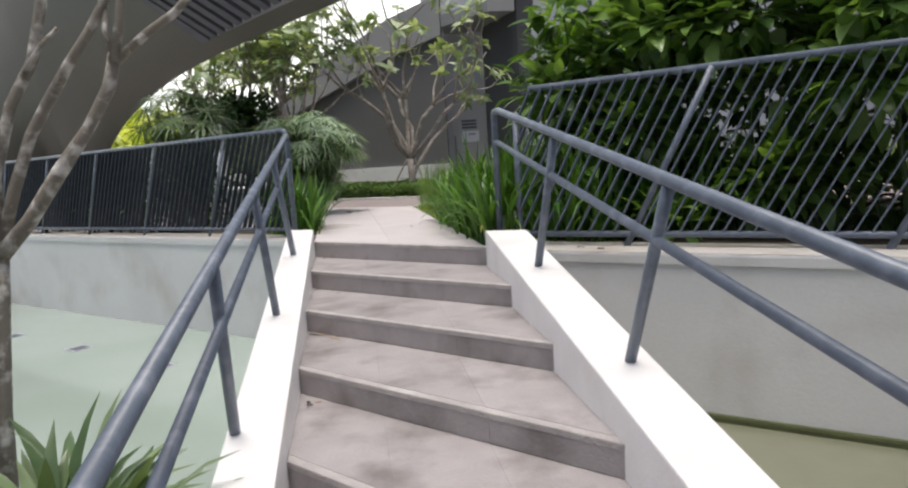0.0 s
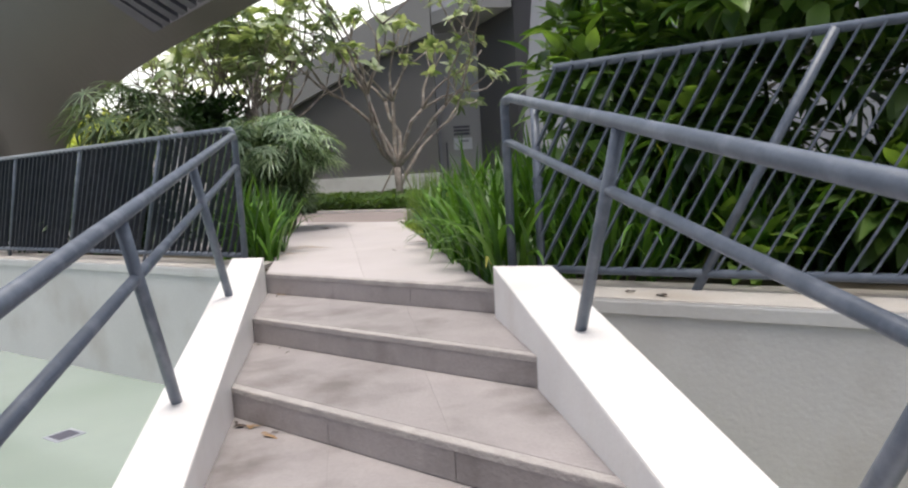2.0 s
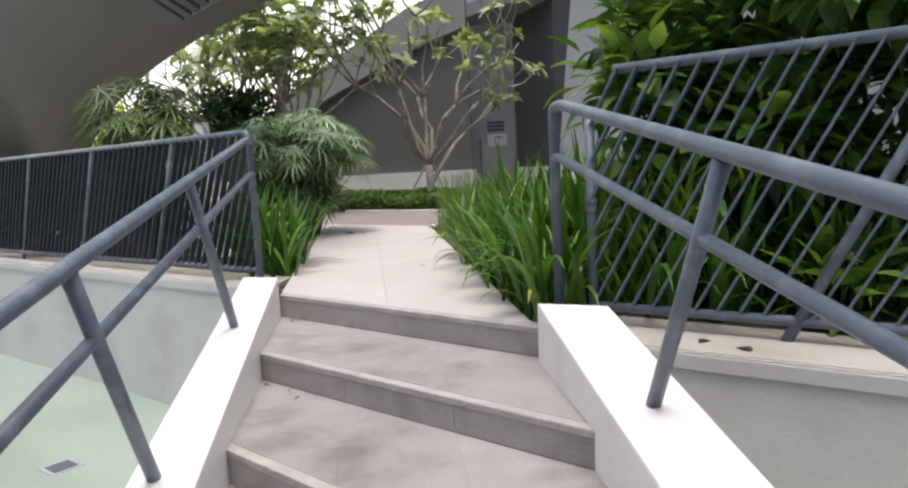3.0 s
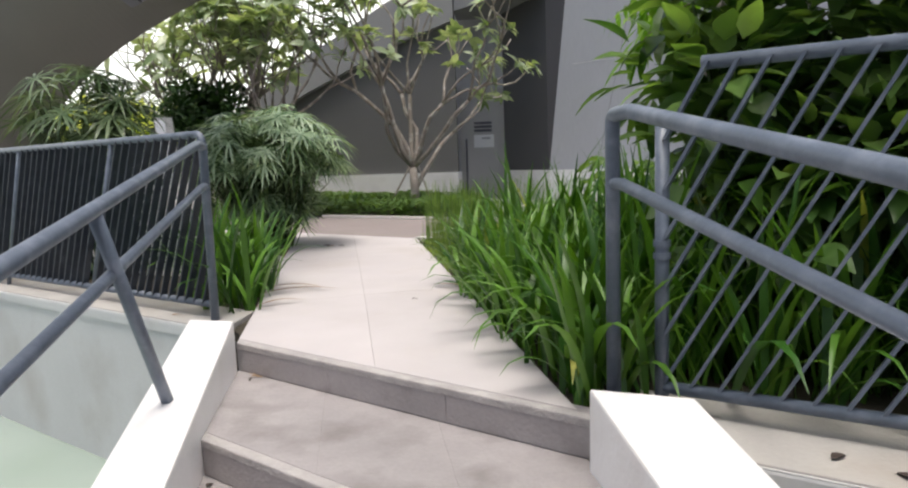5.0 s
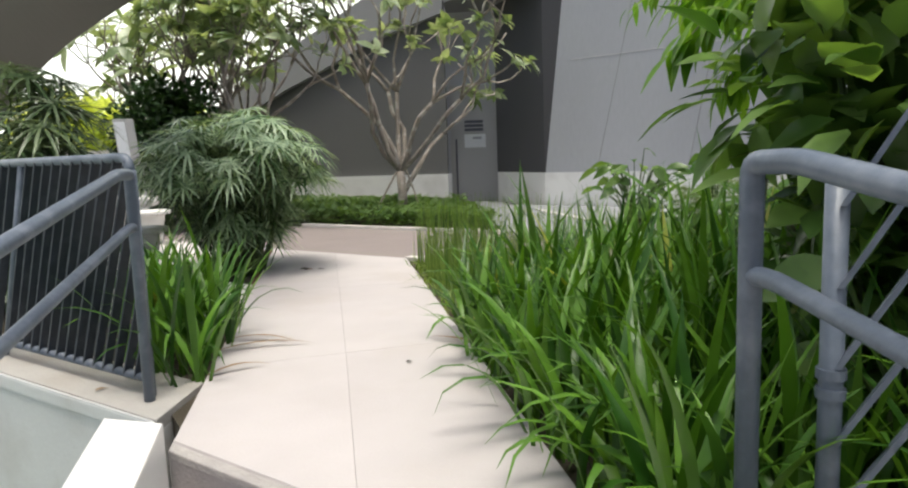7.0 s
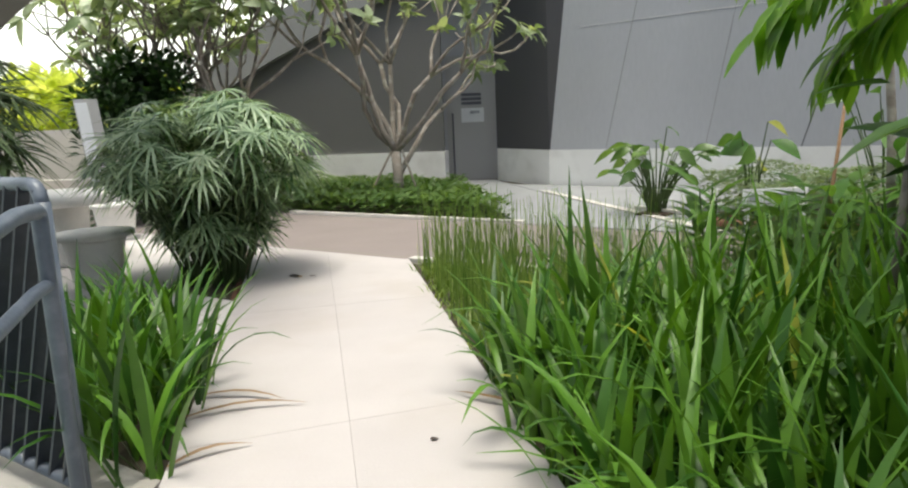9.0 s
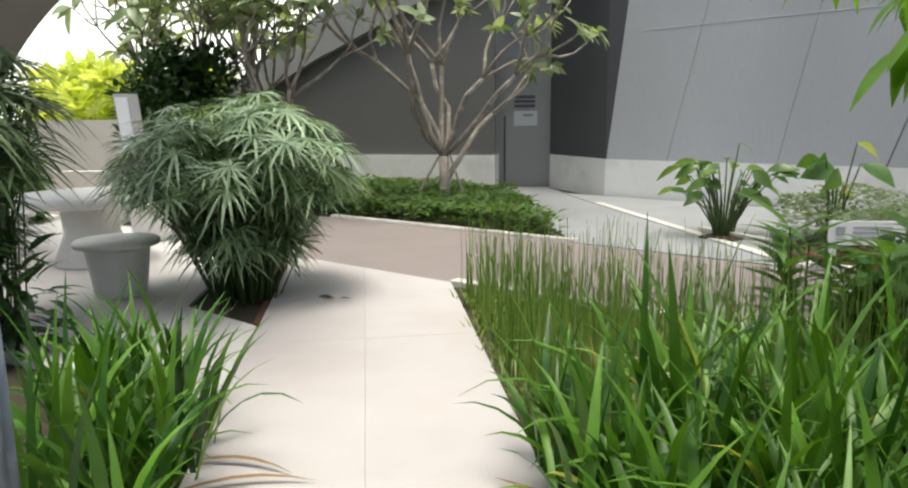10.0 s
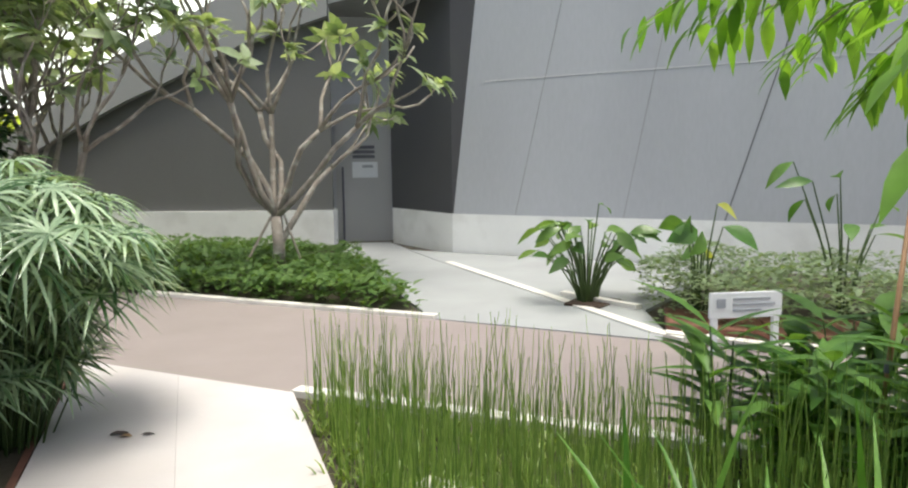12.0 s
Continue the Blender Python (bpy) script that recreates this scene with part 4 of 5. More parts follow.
# lichen-spotted tree at the water's edge
e = thing("lichen_tree", (-1.95, 3.35, -0.14), "bare-limbed tree with pale lichen-spotted bark", "tree")
part("trunk", tube(bmesh.new(), [Vector(p) for p in ((-1.97, 3.35, -0.18), (-1.93, 3.36, 0.4), (-1.88, 3.38, 0.9), (-1.85, 3.39, 1.15))], [0.058, 0.048, 0.045, 0.04], 9), M_BARK, e, smooth=True)
limb_r = random.Random(57)
for radius, points in ((0.034, ((-1.86, 1.08), (-1.70, 1.25), (-1.52, 1.45), (-1.38, 1.63), (-1.28, 1.80), (-1.22, 1.93))), (0.021, ((-1.225, 1.90), (-1.08, 2.0), (-0.95, 2.09), (-0.80, 2.22), (-0.68, 2.42))),
                       (0.021, ((-1.225, 1.90), (-1.19, 2.06), (-1.14, 2.28), (-1.10, 2.62))), (0.013, ((-1.235, 1.92), (-1.25, 2.03), (-1.24, 2.2))),
                       (0.027, ((-1.86, 1.10), (-1.76, 1.38), (-1.64, 1.62), (-1.55, 1.77), (-1.42, 1.90), (-1.33, 2.02), (-1.25, 2.14), (-1.15, 2.4))),
                       (0.028, ((-1.86, 1.12), (-1.82, 1.45), (-1.70, 1.75), (-1.60, 1.93), (-1.52, 2.14), (-1.44, 2.5))), (0.012, ((-1.62, 1.88), (-1.54, 1.99), (-1.47, 2.06))),
                       (0.034, ((-1.86, 1.05), (-1.88, 1.6), (-1.80, 2.1), (-1.74, 2.6)))):
    bm = bmesh.new()
    n = len(points)
    tube(bm, [Vector((x, 3.4 + limb_r.uniform(-0.025, 0.025), z)) for x, z in points], [radius * (1 - 0.35 * k / n) * limb_r.uniform(0.92, 1.12) for k in range(n)], 8)
    part("limb", bm, M_BARK, e, smooth=True)
bm = bmesh.new()
bmesh.ops.create_icosphere(bm, subdivisions=3, radius=0.5)
for v in bm.verts:
    v.co *= 1 + 0.35 * noise.noise(v.co * 3.1)
    v.co = Vector((-7.35, 10.25, -0.2)) + Vector((v.co.x, v.co.y * 0.8, v.co.z * 0.95))
tagged(part("rock", bm, M_GROUND, None, smooth=True), "dark mossy rock against the pool wall", "rock")
# support stake beside the frangipani
stake = thing("tree_stake", (-2.15, 15.7, LAND - 0.04), "thin dark leaning support stake tied to the tree", "stake")
part("stake", tube(bmesh.new(), [(-2.15, 15.7, LAND - 0.04), (-1.70, 15.86, 1.55)], 0.018, 7), M_BARK2, stake)
part("stake", tube(bmesh.new(), [(-1.25, 15.8, LAND - 0.04), (-1.55, 15.9, 1.6)], 0.016, 7), M_BARK2, stake)


def shrub(name, at, size, count, leaf, mat, label, seed, stems=9, droop=0.4, category="shrub", hollow=0.35, bottom=0.0, way_up=0.2):
    """Stems from the ground with leaves through an uneven crown of clumps."""
    e = thing(name, at, label, category)
    lv, bm = Leaves(seed), bmesh.new()
    r = lv.r
    base = Vector(at)
    sx, sy, sz = size
    clumps = []
    for k in range(stems * 3):
        a, d = r.uniform(0, 6.283), r.random() ** 0.5
        c = base + Vector((math.cos(a) * d * sx, math.sin(a) * d * sy, sz * (bottom + (1 - bottom) * r.random() ** 0.7) * (1 - 0.25 * d * d)))
        clumps.append(c)
        if k % 3 == 0:
            foot = base + Vector((math.cos(a) * d * sx * 0.45, math.sin(a) * d * sy * 0.45, 0))
            tube(bm, [foot, foot.lerp(c, 0.5) + Vector((0, 0, 0.15 * sz)), c], [0.016, 0.012, 0.006], 5, caps=False)
    per = count // len(clumps)
    for c in clumps:
        rad = 0.30 * (sx + sy) / 2 + 0.1
        for k in range(per):
            v = Vector((r.gauss(0, 1), r.gauss(0, 1), r.gauss(0, 0.9)))
            v = v.normalized() * rad * (hollow + (1 - hollow) * r.random())
            p = c + v
            if p.z < base.z + 0.05:
                continue
            way = (v.normalized() + Vector((r.gauss(0, 0.4), r.gauss(0, 0.4), way_up))).normalized()
            lv.leaf(p, way, leaf[0] * r.uniform(0.6, 1.25), leaf[1] * r.uniform(0.8, 1.2), (r.gauss(0, 0.3), r.gauss(0, 0.3), 1), droop * r.uniform(0.3, 1.3), 4)
    tagged(part("stemwork", bm, M_STEM, e), kind="stuff")
    tagged(lv.done("foliage", mat, e), kind="stuff")
    return e


# dense broad-leaved planting behind the fence at the pool
shrub("broad_leaf_shrub", (1.15, 6.25, LAND - 0.04), (0.5, 0.4, 2.0), 1500, (0.18, 0.095), L_BIG, "tall broad-leaved green shrub behind the fence", 61, 9)
shrub("broad_leaf_shrub", (2.05, 5.75, LAND - 0.04), (0.7, 0.5, 2.5), 2500, (0.20, 0.105), L_BIG, "tall broad-leaved green shrub behind the fence", 62, 10)
shrub("broad_leaf_shrub", (3.2, 5.15, LAND - 0.04), (0.8, 0.55, 2.6), 2500, (0.21, 0.11), L_BIG, "tall broad-leaved green shrub behind the fence", 63, 10)
shrub("broad_leaf_shrub", (4.5, 4.6, LAND - 0.04), (0.9, 0.6, 2.6), 1500, (0.24, 0.12), L_BIG, "tall broad-leaved green shrub behind the fence", 64, 10)
shrub("dark_shrub", (1.7, 7.0, LAND - 0.04), (0.8, 0.6, 2.3), 350, (0.22, 0.11), L_DARK, "shrub with the tree's shade put into its dark green leaves", 65, 10)
shrub("dark_shrub", (3.1, 6.6, LAND - 0.04), (1.2, 0.8, 2.6), 600, (0.24, 0.12), L_DARK, "shrub with the tree's shade put into its dark green leaves", 66, 12)
shrub("dark_shrub", (5.2, 6.0, LAND - 0.04), (1.5, 0.9, 2.8), 800, (0.26, 0.13), L_DARK, "shrub with the tree's shade put into its dark green leaves", 67, 12)
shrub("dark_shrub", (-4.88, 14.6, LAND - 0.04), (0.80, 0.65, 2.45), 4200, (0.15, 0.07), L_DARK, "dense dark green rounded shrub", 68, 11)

# Row of dark shrubs added as backing for the shell's shadow.
for k, (x, n) in enumerate(((-3.7, 500), (-4.6, 700), (-5.7, 800), (-7.0, 900), (-8.4, 900))):
    shrub("dark_shrub", (x, wall_left(x) + 0.75, LAND - 0.04), (0.55, 0.3, 0.85), n, (0.16, 0.06), L_DARK, "low shrub added behind the fence, dark green for the shell's shade", 160 + k, 8)

# slender trees whose branches hang over the beds


def slender_tree(at, top, sprays, label, seed, second=None, leaves=34):
    """Thin trunks with arching branches, leaves hanging along both sides of each."""
    tree = thing("overhanging_tree", at, label, "tree")
    lv, bm = Leaves(seed), bmesh.new()
    r = lv.r
    foot, crown = Vector(at), Vector(top)
    tube(bm, [foot - Vector((0, 0, 0.02)), foot.lerp(crown, 0.4) + Vector((0.02, 0.01, 0)), foot.lerp(crown, 0.75) - Vector((0.03, 0, 0)), crown], [0.030, 0.026, 0.022, 0.012], 8)
    part("trunk", bm, M_BARK2, tree, smooth=True)
    if second:
        bm = tube(bmesh.new(), [Vector(second), Vector(second).lerp(crown, 0.45), foot.lerp(crown, 0.75)], [0.018, 0.017, 0.012], 7)
        part("trunk", bm, M_BARK2, tree, smooth=True)
    for x, y, z in sprays:
        end = Vector((x, y, z + 0.10))
        root = foot.lerp(crown, min(0.97, max(0.4, (z + 0.35 - foot.z) / (crown.z - foot.z))))
        midp = root.lerp(end, 0.55) + Vector((0, 0, 0.22))
        pts = [root * (1 - s) ** 2 + midp * 2 * s * (1 - s) + end * s * s for s in (0, 0.25, 0.5, 0.75, 1)]
        part("branch", tube(bmesh.new(), pts, [0.011, 0.009, 0.007, 0.005, 0.003], 5, caps=False), M_BARK2, tree, smooth=True)
        d = (end - root).normalized()
        for k in range(leaves):
            s = 0.25 + 0.75 * k / (leaves - 1)
            p = root * (1 - s) ** 2 + midp * 2 * s * (1 - s) + end * s * s
            side = Vector((-d.y, d.x, 0)) * (1 if k % 2 else -1)
            lv.leaf(p + Vector((r.gauss(0, 0.04), r.gauss(0, 0.04), r.gauss(0, 0.03))), side * 0.8 + d * 0.6 + Vector((0, 0, -0.55 + r.gauss(0, 0.25))), r.uniform(0.15, 0.29), r.uniform(0.045, 0.085), None, r.uniform(0.1, 0.55), 5)
    tagged(lv.done("crown", L_BRIGHT, tree), kind="stuff")
    return tree


slender_tree((1.35, 7.75, LAND - 0.04), (1.40, 7.8, 3.5), [(0.90, 8.15, 2.20), (0.98, 8.35, 2.45), (1.05, 7.6, 2.75), (1.3, 8.9, 2.5), (1.7, 8.6, 2.5), (2.0, 8.1, 2.7), (1.9, 7.3, 2.6), (1.2, 6.9, 2.9), (1.5, 8.3, 3.1), (1.3, 7.4, 3.2), (1.15, 8.2, 1.95)],
             "slender tree with hanging sprays of lance-shaped leaves", 71, (1.05, 7.5, LAND - 0.06), 38)
slender_tree((2.12, 9.25, LAND - 0.04), (2.15, 9.6, 3.5), [(1.22, 10.8, 2.98), (1.50, 10.6, 2.92), (1.75, 10.9, 2.85), (2.05, 10.7, 2.72), (2.3, 10.3, 2.45), (1.45, 10.0, 3.0), (2.35, 9.8, 2.2), (2.1, 9.2, 2.6), (1.75, 10.3, 3.15), (2.4, 10.9, 2.75)],
             "slender tree over the reed bed, hanging leaves coloured bright as backlit", 73, None, 30)


st = thing("bamboo_stake", (1.70, 9.3, LAND - 0.04), "thin brown bamboo stake standing among the plants", "stake")
part("cane", tube(bmesh.new(), [(1.70, 9.3, LAND - 0.06), (1.77, 9.32, 1.4), (1.85, 9.35, 2.05)], [0.013, 0.012, 0.010], 8), M_CANE, st, smooth=True)
part("tie", tube(bmesh.new(), [(1.755, 9.316, 1.28), (1.762, 9.318, 1.32)], 0.016, 8), M_LOUVRE, st, "dark tie")


def ginger(at, canes, label, seed, height=0.8, leaf=(0.30, 0.055), mat=None, category="plant", spread=0.3):
    """Upright canes with lance leaves set alternately along them."""
    e = thing("ginger_plant", at, label, category, "ginger plants")
    lv, bm = Leaves(seed), bmesh.new()
    r = lv.r
    base = Vector(at)
    for k in range(canes):
        a, d = r.uniform(0, 6.283), r.uniform(0.15, 1) * spread
        foot = base + Vector((math.cos(a) * d * 0.6, math.sin(a) * d * 0.6, 0))
        top = base + Vector((math.cos(a) * d * 1.5, math.sin(a) * d * 1.5, height * r.uniform(0.65, 1.1)))
        tube(bm, [foot, foot.lerp(top, 0.5) + Vector((0, 0, 0.05)), top], [0.009, 0.008, 0.004], 5, caps=False)
        plane = r.uniform(0, 6.283)
        for i in range(13):
            s = 0.25 + 0.75 * i / 12
            b = plane + (math.pi if i % 2 else 0) + r.gauss(0, 0.25)
            way = Vector((math.cos(b), math.sin(b), 0.35 + 0.5 * s))
            lv.leaf(foot.lerp(top, s), way, leaf[0] * r.uniform(0.7, 1.15), leaf[1] * r.uniform(0.85, 1.2), None, r.uniform(0.2, 0.6), 5)
    tagged(part("stemwork", bm, M_STEM, e), kind="stuff")
    tagged(lv.done("foliage", mat or L_GINGER, e), kind="stuff")
    return e


ginger((1.17, 9.62, LAND - 0.04), 3, "leafy ginger canes with long lance-shaped green leaves", 81, 0.80, (0.40, 0.070), spread=0.12)
ginger((1.50, 9.50, LAND - 0.04), 9, "dense dark green ginger canes beside the reeds", 82, 0.60, (0.34, 0.085), spread=0.26)
ginger((1.95, 9.75, LAND - 0.04), 12, "dense dark green ginger canes beside the reeds", 85, 0.62, (0.32, 0.10), spread=0.34)
ginger((1.85, 8.95, LAND - 0.04), 10, "dense dark green ginger canes beside the reeds", 83, 0.66, (0.36, 0.085))
ginger((2.5, 9.1, LAND - 0.04), 10, "leafy ginger canes with long lance-shaped green leaves", 84, 0.85, (0.36, 0.075))


def broad(at, stalks, label, seed, height, size, mat, category="plant", spread=0.35, yellow=0):
    """Bare stalks, each with one broad drooping leaf at its end."""
    e = thing("broad_leaf_plant", at, label, category)
    lv, bm, turned = Leaves(seed), bmesh.new(), []
    r = lv.r
    base = Vector(at)
    for k in range(stalks):
        a = 6.283 * k / stalks + r.gauss(0, 0.4)
        out = Vector((math.cos(a), math.sin(a), 0))
        h = height * r.uniform(0.55, 1.05)
        top = base + out * spread * r.uniform(0.3, 1.1) + Vector((0, 0, h))
        tube(bm, [base + out * 0.1 * r.random(), base.lerp(top, 0.5) + Vector((0, 0, 0.08)), top], [0.011, 0.009, 0.006], 5, caps=False)
        if k < yellow:
            turned.append(Leaves(seed + 1 + k))
        (turned[k] if k < yellow else lv).leaf(top, out + Vector((0, 0, r.uniform(-0.5, 0.6))), size[0] * r.uniform(0.8, 1.2), size[1] * r.uniform(0.85, 1.15), (r.gauss(0, 0.7), -0.6 + r.gauss(0, 0.5), 0.8), r.uniform(0.2, 0.7), 6, 0.2, 0.35)
    tagged(part("stemwork", bm, M_STEM, e), kind="stuff")
    if lv.v:
        tagged(lv.done("foliage", mat, e), kind="stuff")
    for old in turned:
        old.done("yellow_leaf", L_LIME, e, "pale yellow leaf")
    return e


broad((1.78, 13.45, LAND - 0.02), 40, "clump of broad-leaved stalks in the bed by the wall", 91, 0.84, (0.23, 0.12), L_BIG, spread=0.5)
broad((1.78, 13.45, LAND - 0.02), 3, "taller green leaf stalks rising from the clump", 93, 1.25, (0.26, 0.11), L_GINGER, spread=0.25)
broad((2.58, 12.62, LAND - 0.02), 8, "leaf stalks with a large pale yellow leaf", 95, 1.02, (0.30, 0.20), L_GINGER, spread=0.22, yellow=2)
broad((3.9, 12.4, LAND - 0.02), 9, "tall broad-leaved stalks before the grey wall", 97, 1.4, (0.27, 0.125), L_GINGER, spread=0.45)
broad((0.95, 5.95, LAND - 0.04), 7, "yellowing broad leaves on stalks behind the handrail", 103, 0.72, (0.21, 0.13), L_BIG, spread=0.30, yellow=3)

# plants at the foot of the steps
spots = [(-1.2 + rng.uniform(-0.22, 0.2), 2.7 + rng.uniform(-0.22, 0.2), 0.62) for _ in range(12)]
e = thing("strap_leaf_plant", (-1.2, 2.7, -0.14), "pale green strap-leaved plant at the water's edge", "plant")
lv = Leaves(101)
for x, y, t in spots:
    for k in range(7):
        lv.blade((x, y, -0.14), lv.r.uniform(0, 6.28), lv.r.uniform(0.5, 0.78), lv.r.uniform(0.06, 0.10), lv.r.uniform(8, 40), lv.r.uniform(30, 90), 6)
tagged(lv.done("foliage", L_TALLPAPY, e), kind="stuff")
slab("bank", [(-0.78, 1.7), (-1.0, 2.9), (-1.7, 3.0), (-1.85, 3.55), (-2.3, 3.5), (-5, 2.0), (-6, -8), (-1.2, -8), (-0.6, 0.5)], -0.7, -0.13, M_GROUND, "soil bank beside the steps", "ground")

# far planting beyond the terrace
for k, (x, y, sx, h, mat, lab) in enumerate(((-9.4, 20.4, 1.4, 2.55, L_YELLOW, "yellow-green bush beyond the terrace, leaf colour raised for sunlight"), (-11.3, 21.9, 1.5, 2.7, L_YELLOW, "yellow-green bush beyond the terrace, leaf colour raised for sunlight"),
                                             (-8.6, 23.5, 1.6, 2.6, L_YELLOW, "yellow-green bush beyond the terrace, leaf colour raised for sunlight"), (-12.8, 25.2, 2.2, 3.0, L_YELLOW, "yellow-green bush beyond the terrace, leaf colour raised for sunlight"), (-7.6, 14.2, 0.5, 0.8, L_GINGER, "small green plant in a pot bed"))):
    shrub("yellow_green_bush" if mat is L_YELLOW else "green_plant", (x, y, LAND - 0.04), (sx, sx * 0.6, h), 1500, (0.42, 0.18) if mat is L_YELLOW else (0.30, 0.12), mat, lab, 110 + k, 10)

# ---- furniture and small things ----


def lathe(bm, at, profile, n=28):
    rings = [[bm.verts.new((at[0] + rad * math.cos(2 * math.pi * i / n), at[1] + rad * math.sin(2 * math.pi * i / n), at[2] + z)) for i in range(n)] for rad, z in profile]
    for a, b in zip(rings, rings[1:]):
        for i in range(n):
            bm.faces.new((a[i], a[(i + 1) % n], b[(i + 1) % n], b[i]))
    bm.faces.new(rings[0][::-1])
    bm.faces.new(rings[-1])
    return bm


def stone_stool(at, label):
    s = thing("stone_stool", at, label, "stool", "terrace stools")
    part("drum", lathe(bmesh.new(), at, [(0.17, 0.0), (0.185, 0.02), (0.23, 0.36), (0.235, 0.38)]), M_STONE, s, smooth=True)
    part("seat", lathe(bmesh.new(), at, [(0.255, 0.381), (0.30, 0.39), (0.31, 0.42), (0.295, 0.437), (0.1, 0.439)]), M_STONE, s, smooth=True)
    return s


stone_stool((-3.48, 10.46, LAND - 0.004), "pale tapered stone stool on the terrace")
stone_stool((-4.6, 12.9, LAND - 0.004), "pale tapered stone stool on the terrace")
stone_stool((-5.6, 11.9, LAND - 0.004), "pale tapered stone stool on the terrace")
t = thing("stone_table", (-4.45, 11.62, LAND - 0.004), "round white stone table on the terrace", "table")
part("pedestal", lathe(bmesh.new(), (-4.45, 11.62, LAND - 0.004), [(0.34, 0), (0.35, 0.03), (0.24, 0.3), (0.26, 0.56)]), M_STONE, t, smooth=True)
part("tabletop", lathe(bmesh.new(), (-4.45, 11.62, LAND - 0.004), [(0.55, 0.561), (0.60, 0.58), (0.60, 0.65), (0.58, 0.67), (0.2, 0.672)]), M_STONE, t, smooth=True)
slab("terrace_wall", [(-10.0, 17.07), (-6.3, 16.95), (-6.3, 17.15), (-10.0, 17.27)], 0.5, 1.25, M_KERB, "low pale wall at the back of the terrace", "wall", 0.01)

sp = thing("sign_pillar", (-4.9, 13.0, LAND), "grey-white leaning sign slab beside the terrace", "sign")
bm = bmesh.new()
q = [bm.verts.new((x + (0.16 if z < 1 else 0.0), y, z)) for z in (LAND - 0.01, 2.39) for x, y in ((-4.98, 12.99), (-4.82, 13.02), (-4.77, 13.13), (-4.93, 13.10))]
bm.faces.new(q[:4][::-1])
bm.faces.new(q[4:])
for k in range(4):
    bm.faces.new((q[k], q[(k + 1) % 4], q[4 + (k + 1) % 4], q[4 + k]))
part("slab", bm, M_DOOR, sp)
bm = bmesh.new()
q = [bm.verts.new((x + 0.16 * (2.39 - z) / 1.63, y, z)) for z in (1.45, 2.35) for x, y in ((-4.965, 12.982), (-4.835, 13.006), (-4.835, 13.02), (-4.965, 12.996))]
bm.faces.new(q[:4][::-1])
bm.faces.new(q[4:])
for k in range(4):
    bm.faces.new((q[k], q[(k + 1) % 4], q[4 + (k + 1) % 4], q[4 + k]))
part("face", bm, M_WHITEPLASTIC, sp, "pale blue-white panel")

# plant name board on two legs
b = thing("plant_name_board", (2.33, 11.40, LAND - 0.04), "small white plant name board on two legs", "sign board")
part("panel", prism(bmesh.new(), [(2.04, 11.40), (2.62, 11.40), (2.62, 11.425), (2.04, 11.425)], 1.04, 1.235, 0.004), M_WHITEPLASTIC, b)
for x in (2.06, 2.56):
    part("leg", prism(bmesh.new(), [(x, 11.402), (x + 0.045, 11.402), (x + 0.045, 11.44), (x, 11.44)], LAND - 0.05, 1.04), M_WHITEPLASTIC, b)
for k, (x0, x1) in enumerate(((2.22, 2.52), (2.22, 2.56), (2.22, 2.45))):
    part("print_line", prism(bmesh.new(), [(x0, 11.394), (x1, 11.394), (x1, 11.399), (x0, 11.399)], 1.175 - 0.042 * k, 1.192 - 0.042 * k), M_GREYPRINT, b, "line of grey print")
part("emblem", prism(bmesh.new(), [(2.09, 11.394), (2.16, 11.394), (2.16, 11.399), (2.09, 11.399)], 1.12, 1.19), M_GREYPRINT, b, "small grey emblem")

# louvred vent set into the underside of the shell


def under_shell(u0, u1, w0, w1, hang, thick, skew=0.0):
    """A plate that hangs under the shell between two lines across it."""
    bm = bmesh.new()
    corners = ((u0, w0), (u1, w0), (u1 + skew, w1), (u0 + skew, w1))
    lo = [bm.verts.new(shell_at(u, w, hang)) for u, w in corners]
    hi = [bm.verts.new(shell_at(u, w, hang - thick)) for u, w in corners]
    bm.faces.new(lo[::-1])
    bm.faces.new(hi)
    for k in range(4):
        bm.faces.new((lo[k], lo[(k + 1) % 4], hi[(k + 1) % 4], hi[k]))
    return bm


v = thing("louvre_vent", shell_at(-3.0, 0.5), "dark louvred vent strip with pale rim set into the concrete shell", "vent")
for k in range(8):
    u = -3.86 + 0.31 * k
    part("rim", under_shell(u, u + 0.31, 0.20, 0.98, 0.03, 0.06), M_LILAC, v, "rim coloured pale lilac-grey for skylight")
for k in range(11):
    u = -3.72 + 0.2 * k + (0.08 if k else 0)
    part("fin", under_shell(u, u + (0.22 if k == 0 else 0.12), 0.27 + 0.006 * k, 0.97, 0.15, 0.13, -0.10), M_LOUVRE, v)


def fallen(at, az, length, width, mat, label, curl=0.25):
    lv = Leaves(int(abs(at[0] * 1000)) + 5)
    lv.leaf(Vector(at) + Vector((0, 0, 0.006)), (math.cos(az), math.sin(az), 0.12), length, width, None, curl, 5, 0.3)
    ob = lv.done("fallen_leaf", mat)
    return tagged(ob, label, "leaf", "fallen leaves")


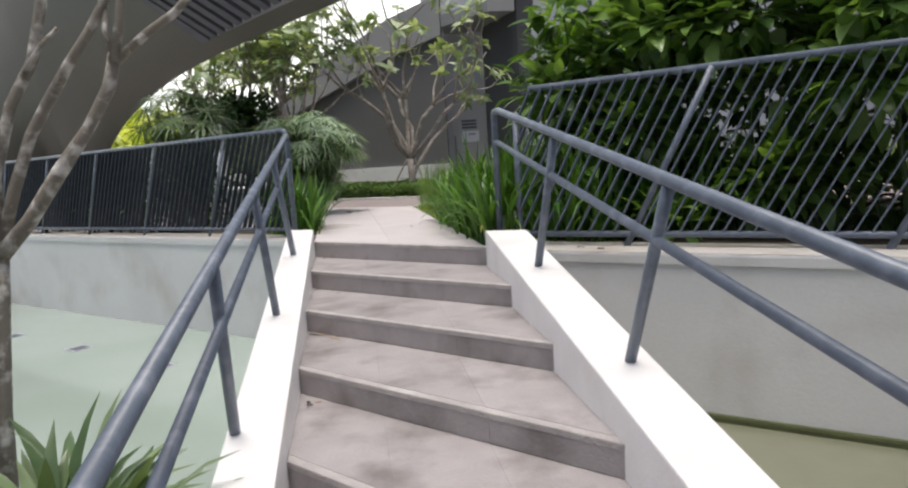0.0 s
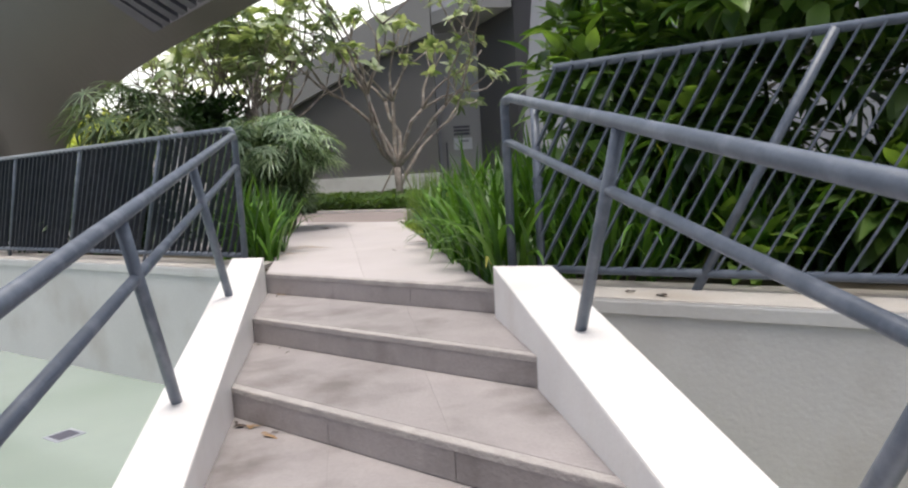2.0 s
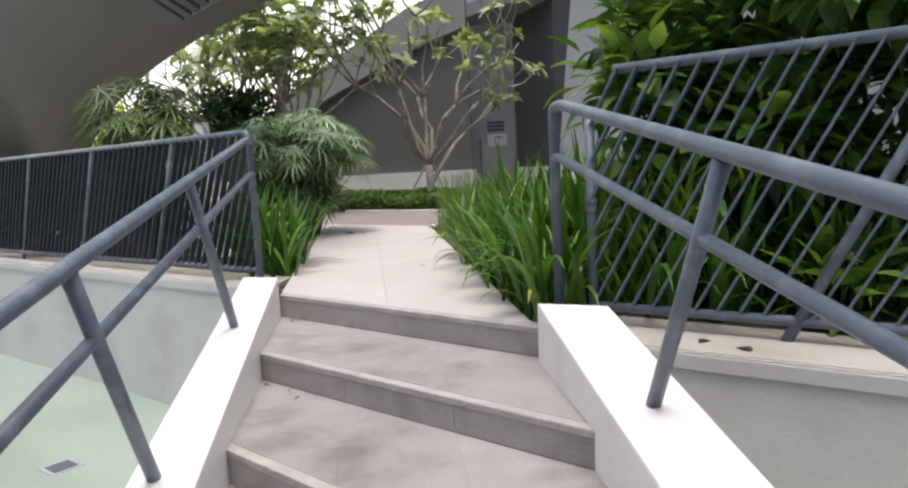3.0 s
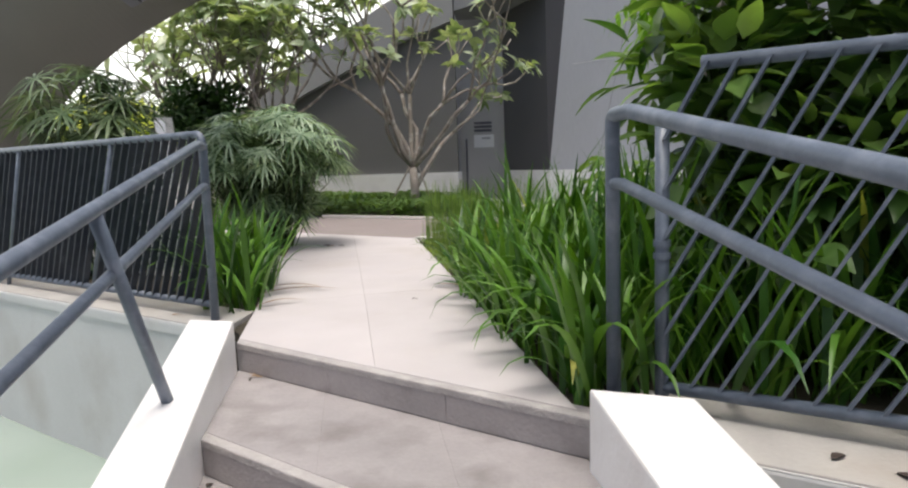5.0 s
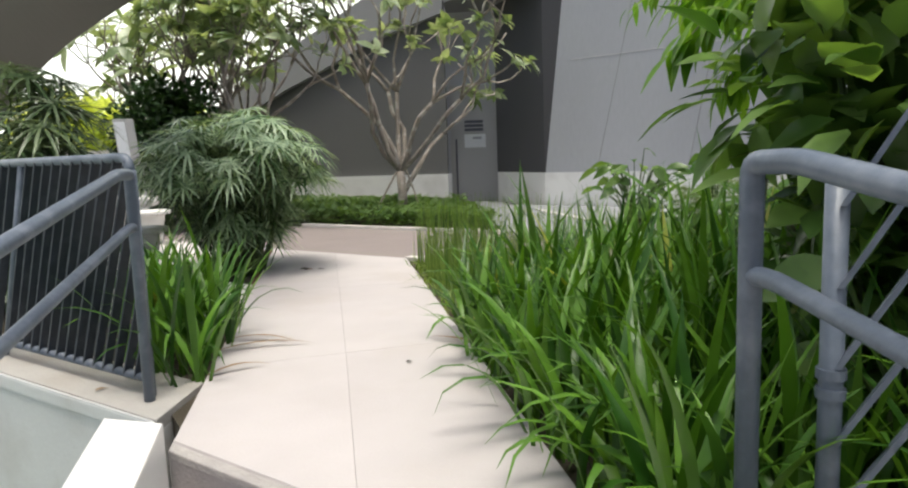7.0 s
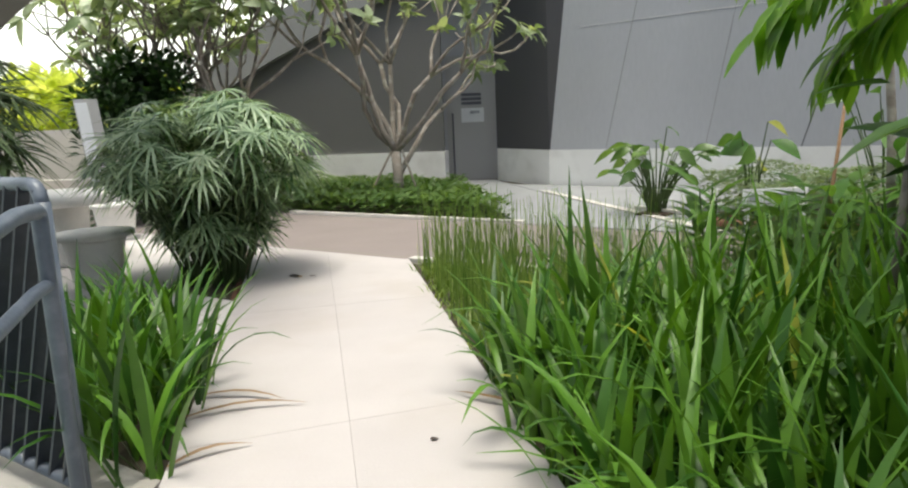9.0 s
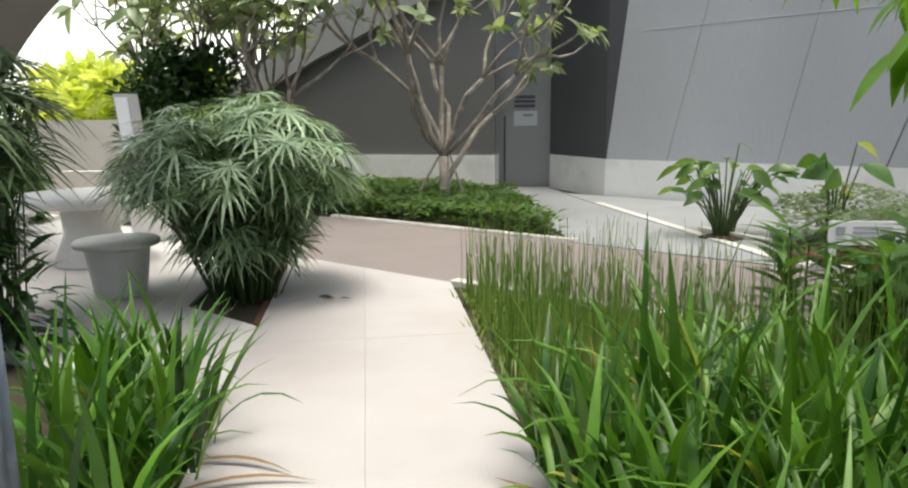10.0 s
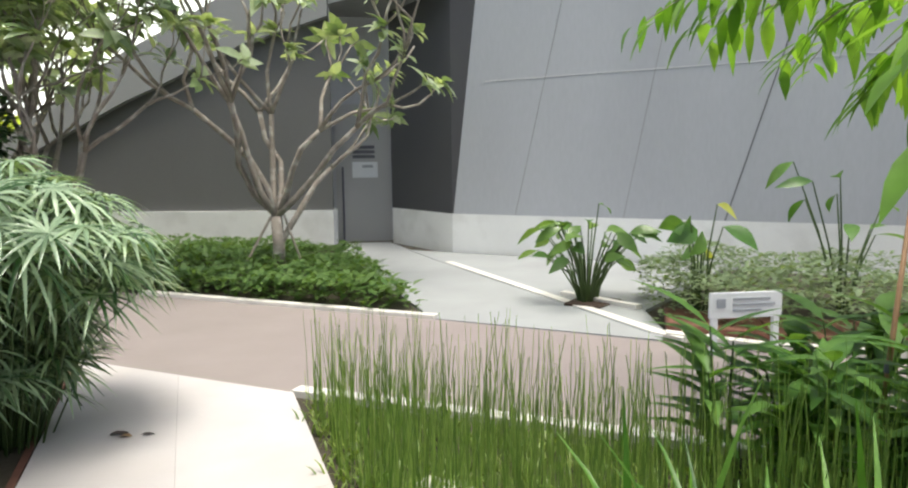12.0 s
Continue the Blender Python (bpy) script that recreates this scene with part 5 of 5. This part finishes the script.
fallen((-1.93, 10.46, LAND), 0.4, 0.12, 0.05, M_DRYDARK, "curled dark dead leaf on the path")
fallen((-1.80, 10.42, LAND), 2.7, 0.10, 0.045, M_DRY, "curled brown dead leaf on the path")
fallen((-1.76, 10.44, LAND), 0.2, 0.08, 0.03, M_DRYDARK, "curled dark dead leaf on the path")
fallen((-0.58, 7.47, LAND), 0.9, 0.04, 0.025, M_DRYDARK, "small dark dead leaf on the path")
fallen((-0.88, 4.66, LAND - RISE * 3), 0.3, 0.07, 0.03, M_DRYDARK, "dead leaf in the corner of a step")
fallen((-0.80, 4.64, LAND - RISE * 3), 1.8, 0.06, 0.03, M_DRY, "dead leaf in the corner of a step")
fallen((-0.72, 4.56, LAND - RISE * 3), -0.4, 0.09, 0.02, M_DRY, "dead leaf in the corner of a step")
fallen((0.86, 5.16, LAND - 0.004), 0.7, 0.08, 0.03, M_DRYDARK, "curled dark dead leaf on the coping")
fallen((1.02, 5.02, LAND - 0.004), 2.0, 0.09, 0.035, M_DRYDARK, "curled dark dead leaf on the coping")
fallen((-1.95, 7.13, LAND - 0.004), 1.1, 0.07, 0.025, M_DRY, "curled brown dead leaf on the coping")
fallen((-2.0, 3.7, WATER), 1.3, 0.14, 0.09, M_DRYDARK, "dark leaf floating on the pool", 0.02)
for x, y in ((-5.28, 7.83), (-4.04, 7.12), (-2.76, 6.33), (-1.5, 5.58)):
    c = Vector((x, y, 0))
    q = [c + U * 0.10 + N * 0.10, c - U * 0.10 + N * 0.10, c - U * 0.10 - N * 0.10, c + U * 0.10 - N * 0.10]
    d = thing("pool_drain", (x, y, WATER), "small dark square drain plate in the pool", "drain", "pool drains")
    part("plate", prism(bmesh.new(), [xy(v) for v in q], WATER - 0.02, WATER + 0.003), M_GREYPRINT, d)
    part("grate", prism(bmesh.new(), [xy(c + (v - c) * 0.7) for v in q], WATER - 0.02, WATER + 0.006), M_LOUVRE, d)

# long strap leaves fallen across the path
for k, (x, y, az, ln) in enumerate(((-1.62, 7.72, 0.25, 0.5), (-1.66, 7.95, -0.15, 0.42), (-0.2, 7.75, 2.6, 0.35), (-1.5, 7.3, 0.6, 0.3))):
    lv = Leaves(300 + k)
    p0 = Vector((x, y, LAND + 0.012))
    d = Vector((math.cos(az), math.sin(az), 0))
    side = Vector((-d.y, d.x, 0))
    c = [p0 + d * (ln * t) + side * (0.08 * ln * math.sin(3 * t)) + Vector((0, 0, 0.02 * math.sin(3.1 * t))) for t in (0, 0.2, 0.4, 0.6, 0.8, 1)]
    lv.strip(c, [0.008, 0.012, 0.013, 0.011, 0.007, 0.001], side, 0.25)
    tagged(lv.done("fallen_strap_leaf", M_DRY), "long dry strap leaf lying on the path", "leaf", "fallen leaves")

# dead leaves and grit gathered where treads meet risers
r = random.Random(71)
for k in range(1, 5):
    a, b = LEFT5 + STEP * (k - 1), RIGHT5 + STEP * (k - 1)
    for i in range(5 if k == 3 else 3):
        p = a.lerp(b, 0.03 + 0.16 * r.random() ** 1.5) + STEP.normalized() * r.uniform(0.03, 0.09)
        fallen((p.x, p.y, LAND - RISE * k), r.uniform(0, 6.28), r.uniform(0.03, 0.06), r.uniform(0.012, 0.024), M_DRYDARK if r.random() < 0.6 else M_DRY, "small dead leaf against a step riser")
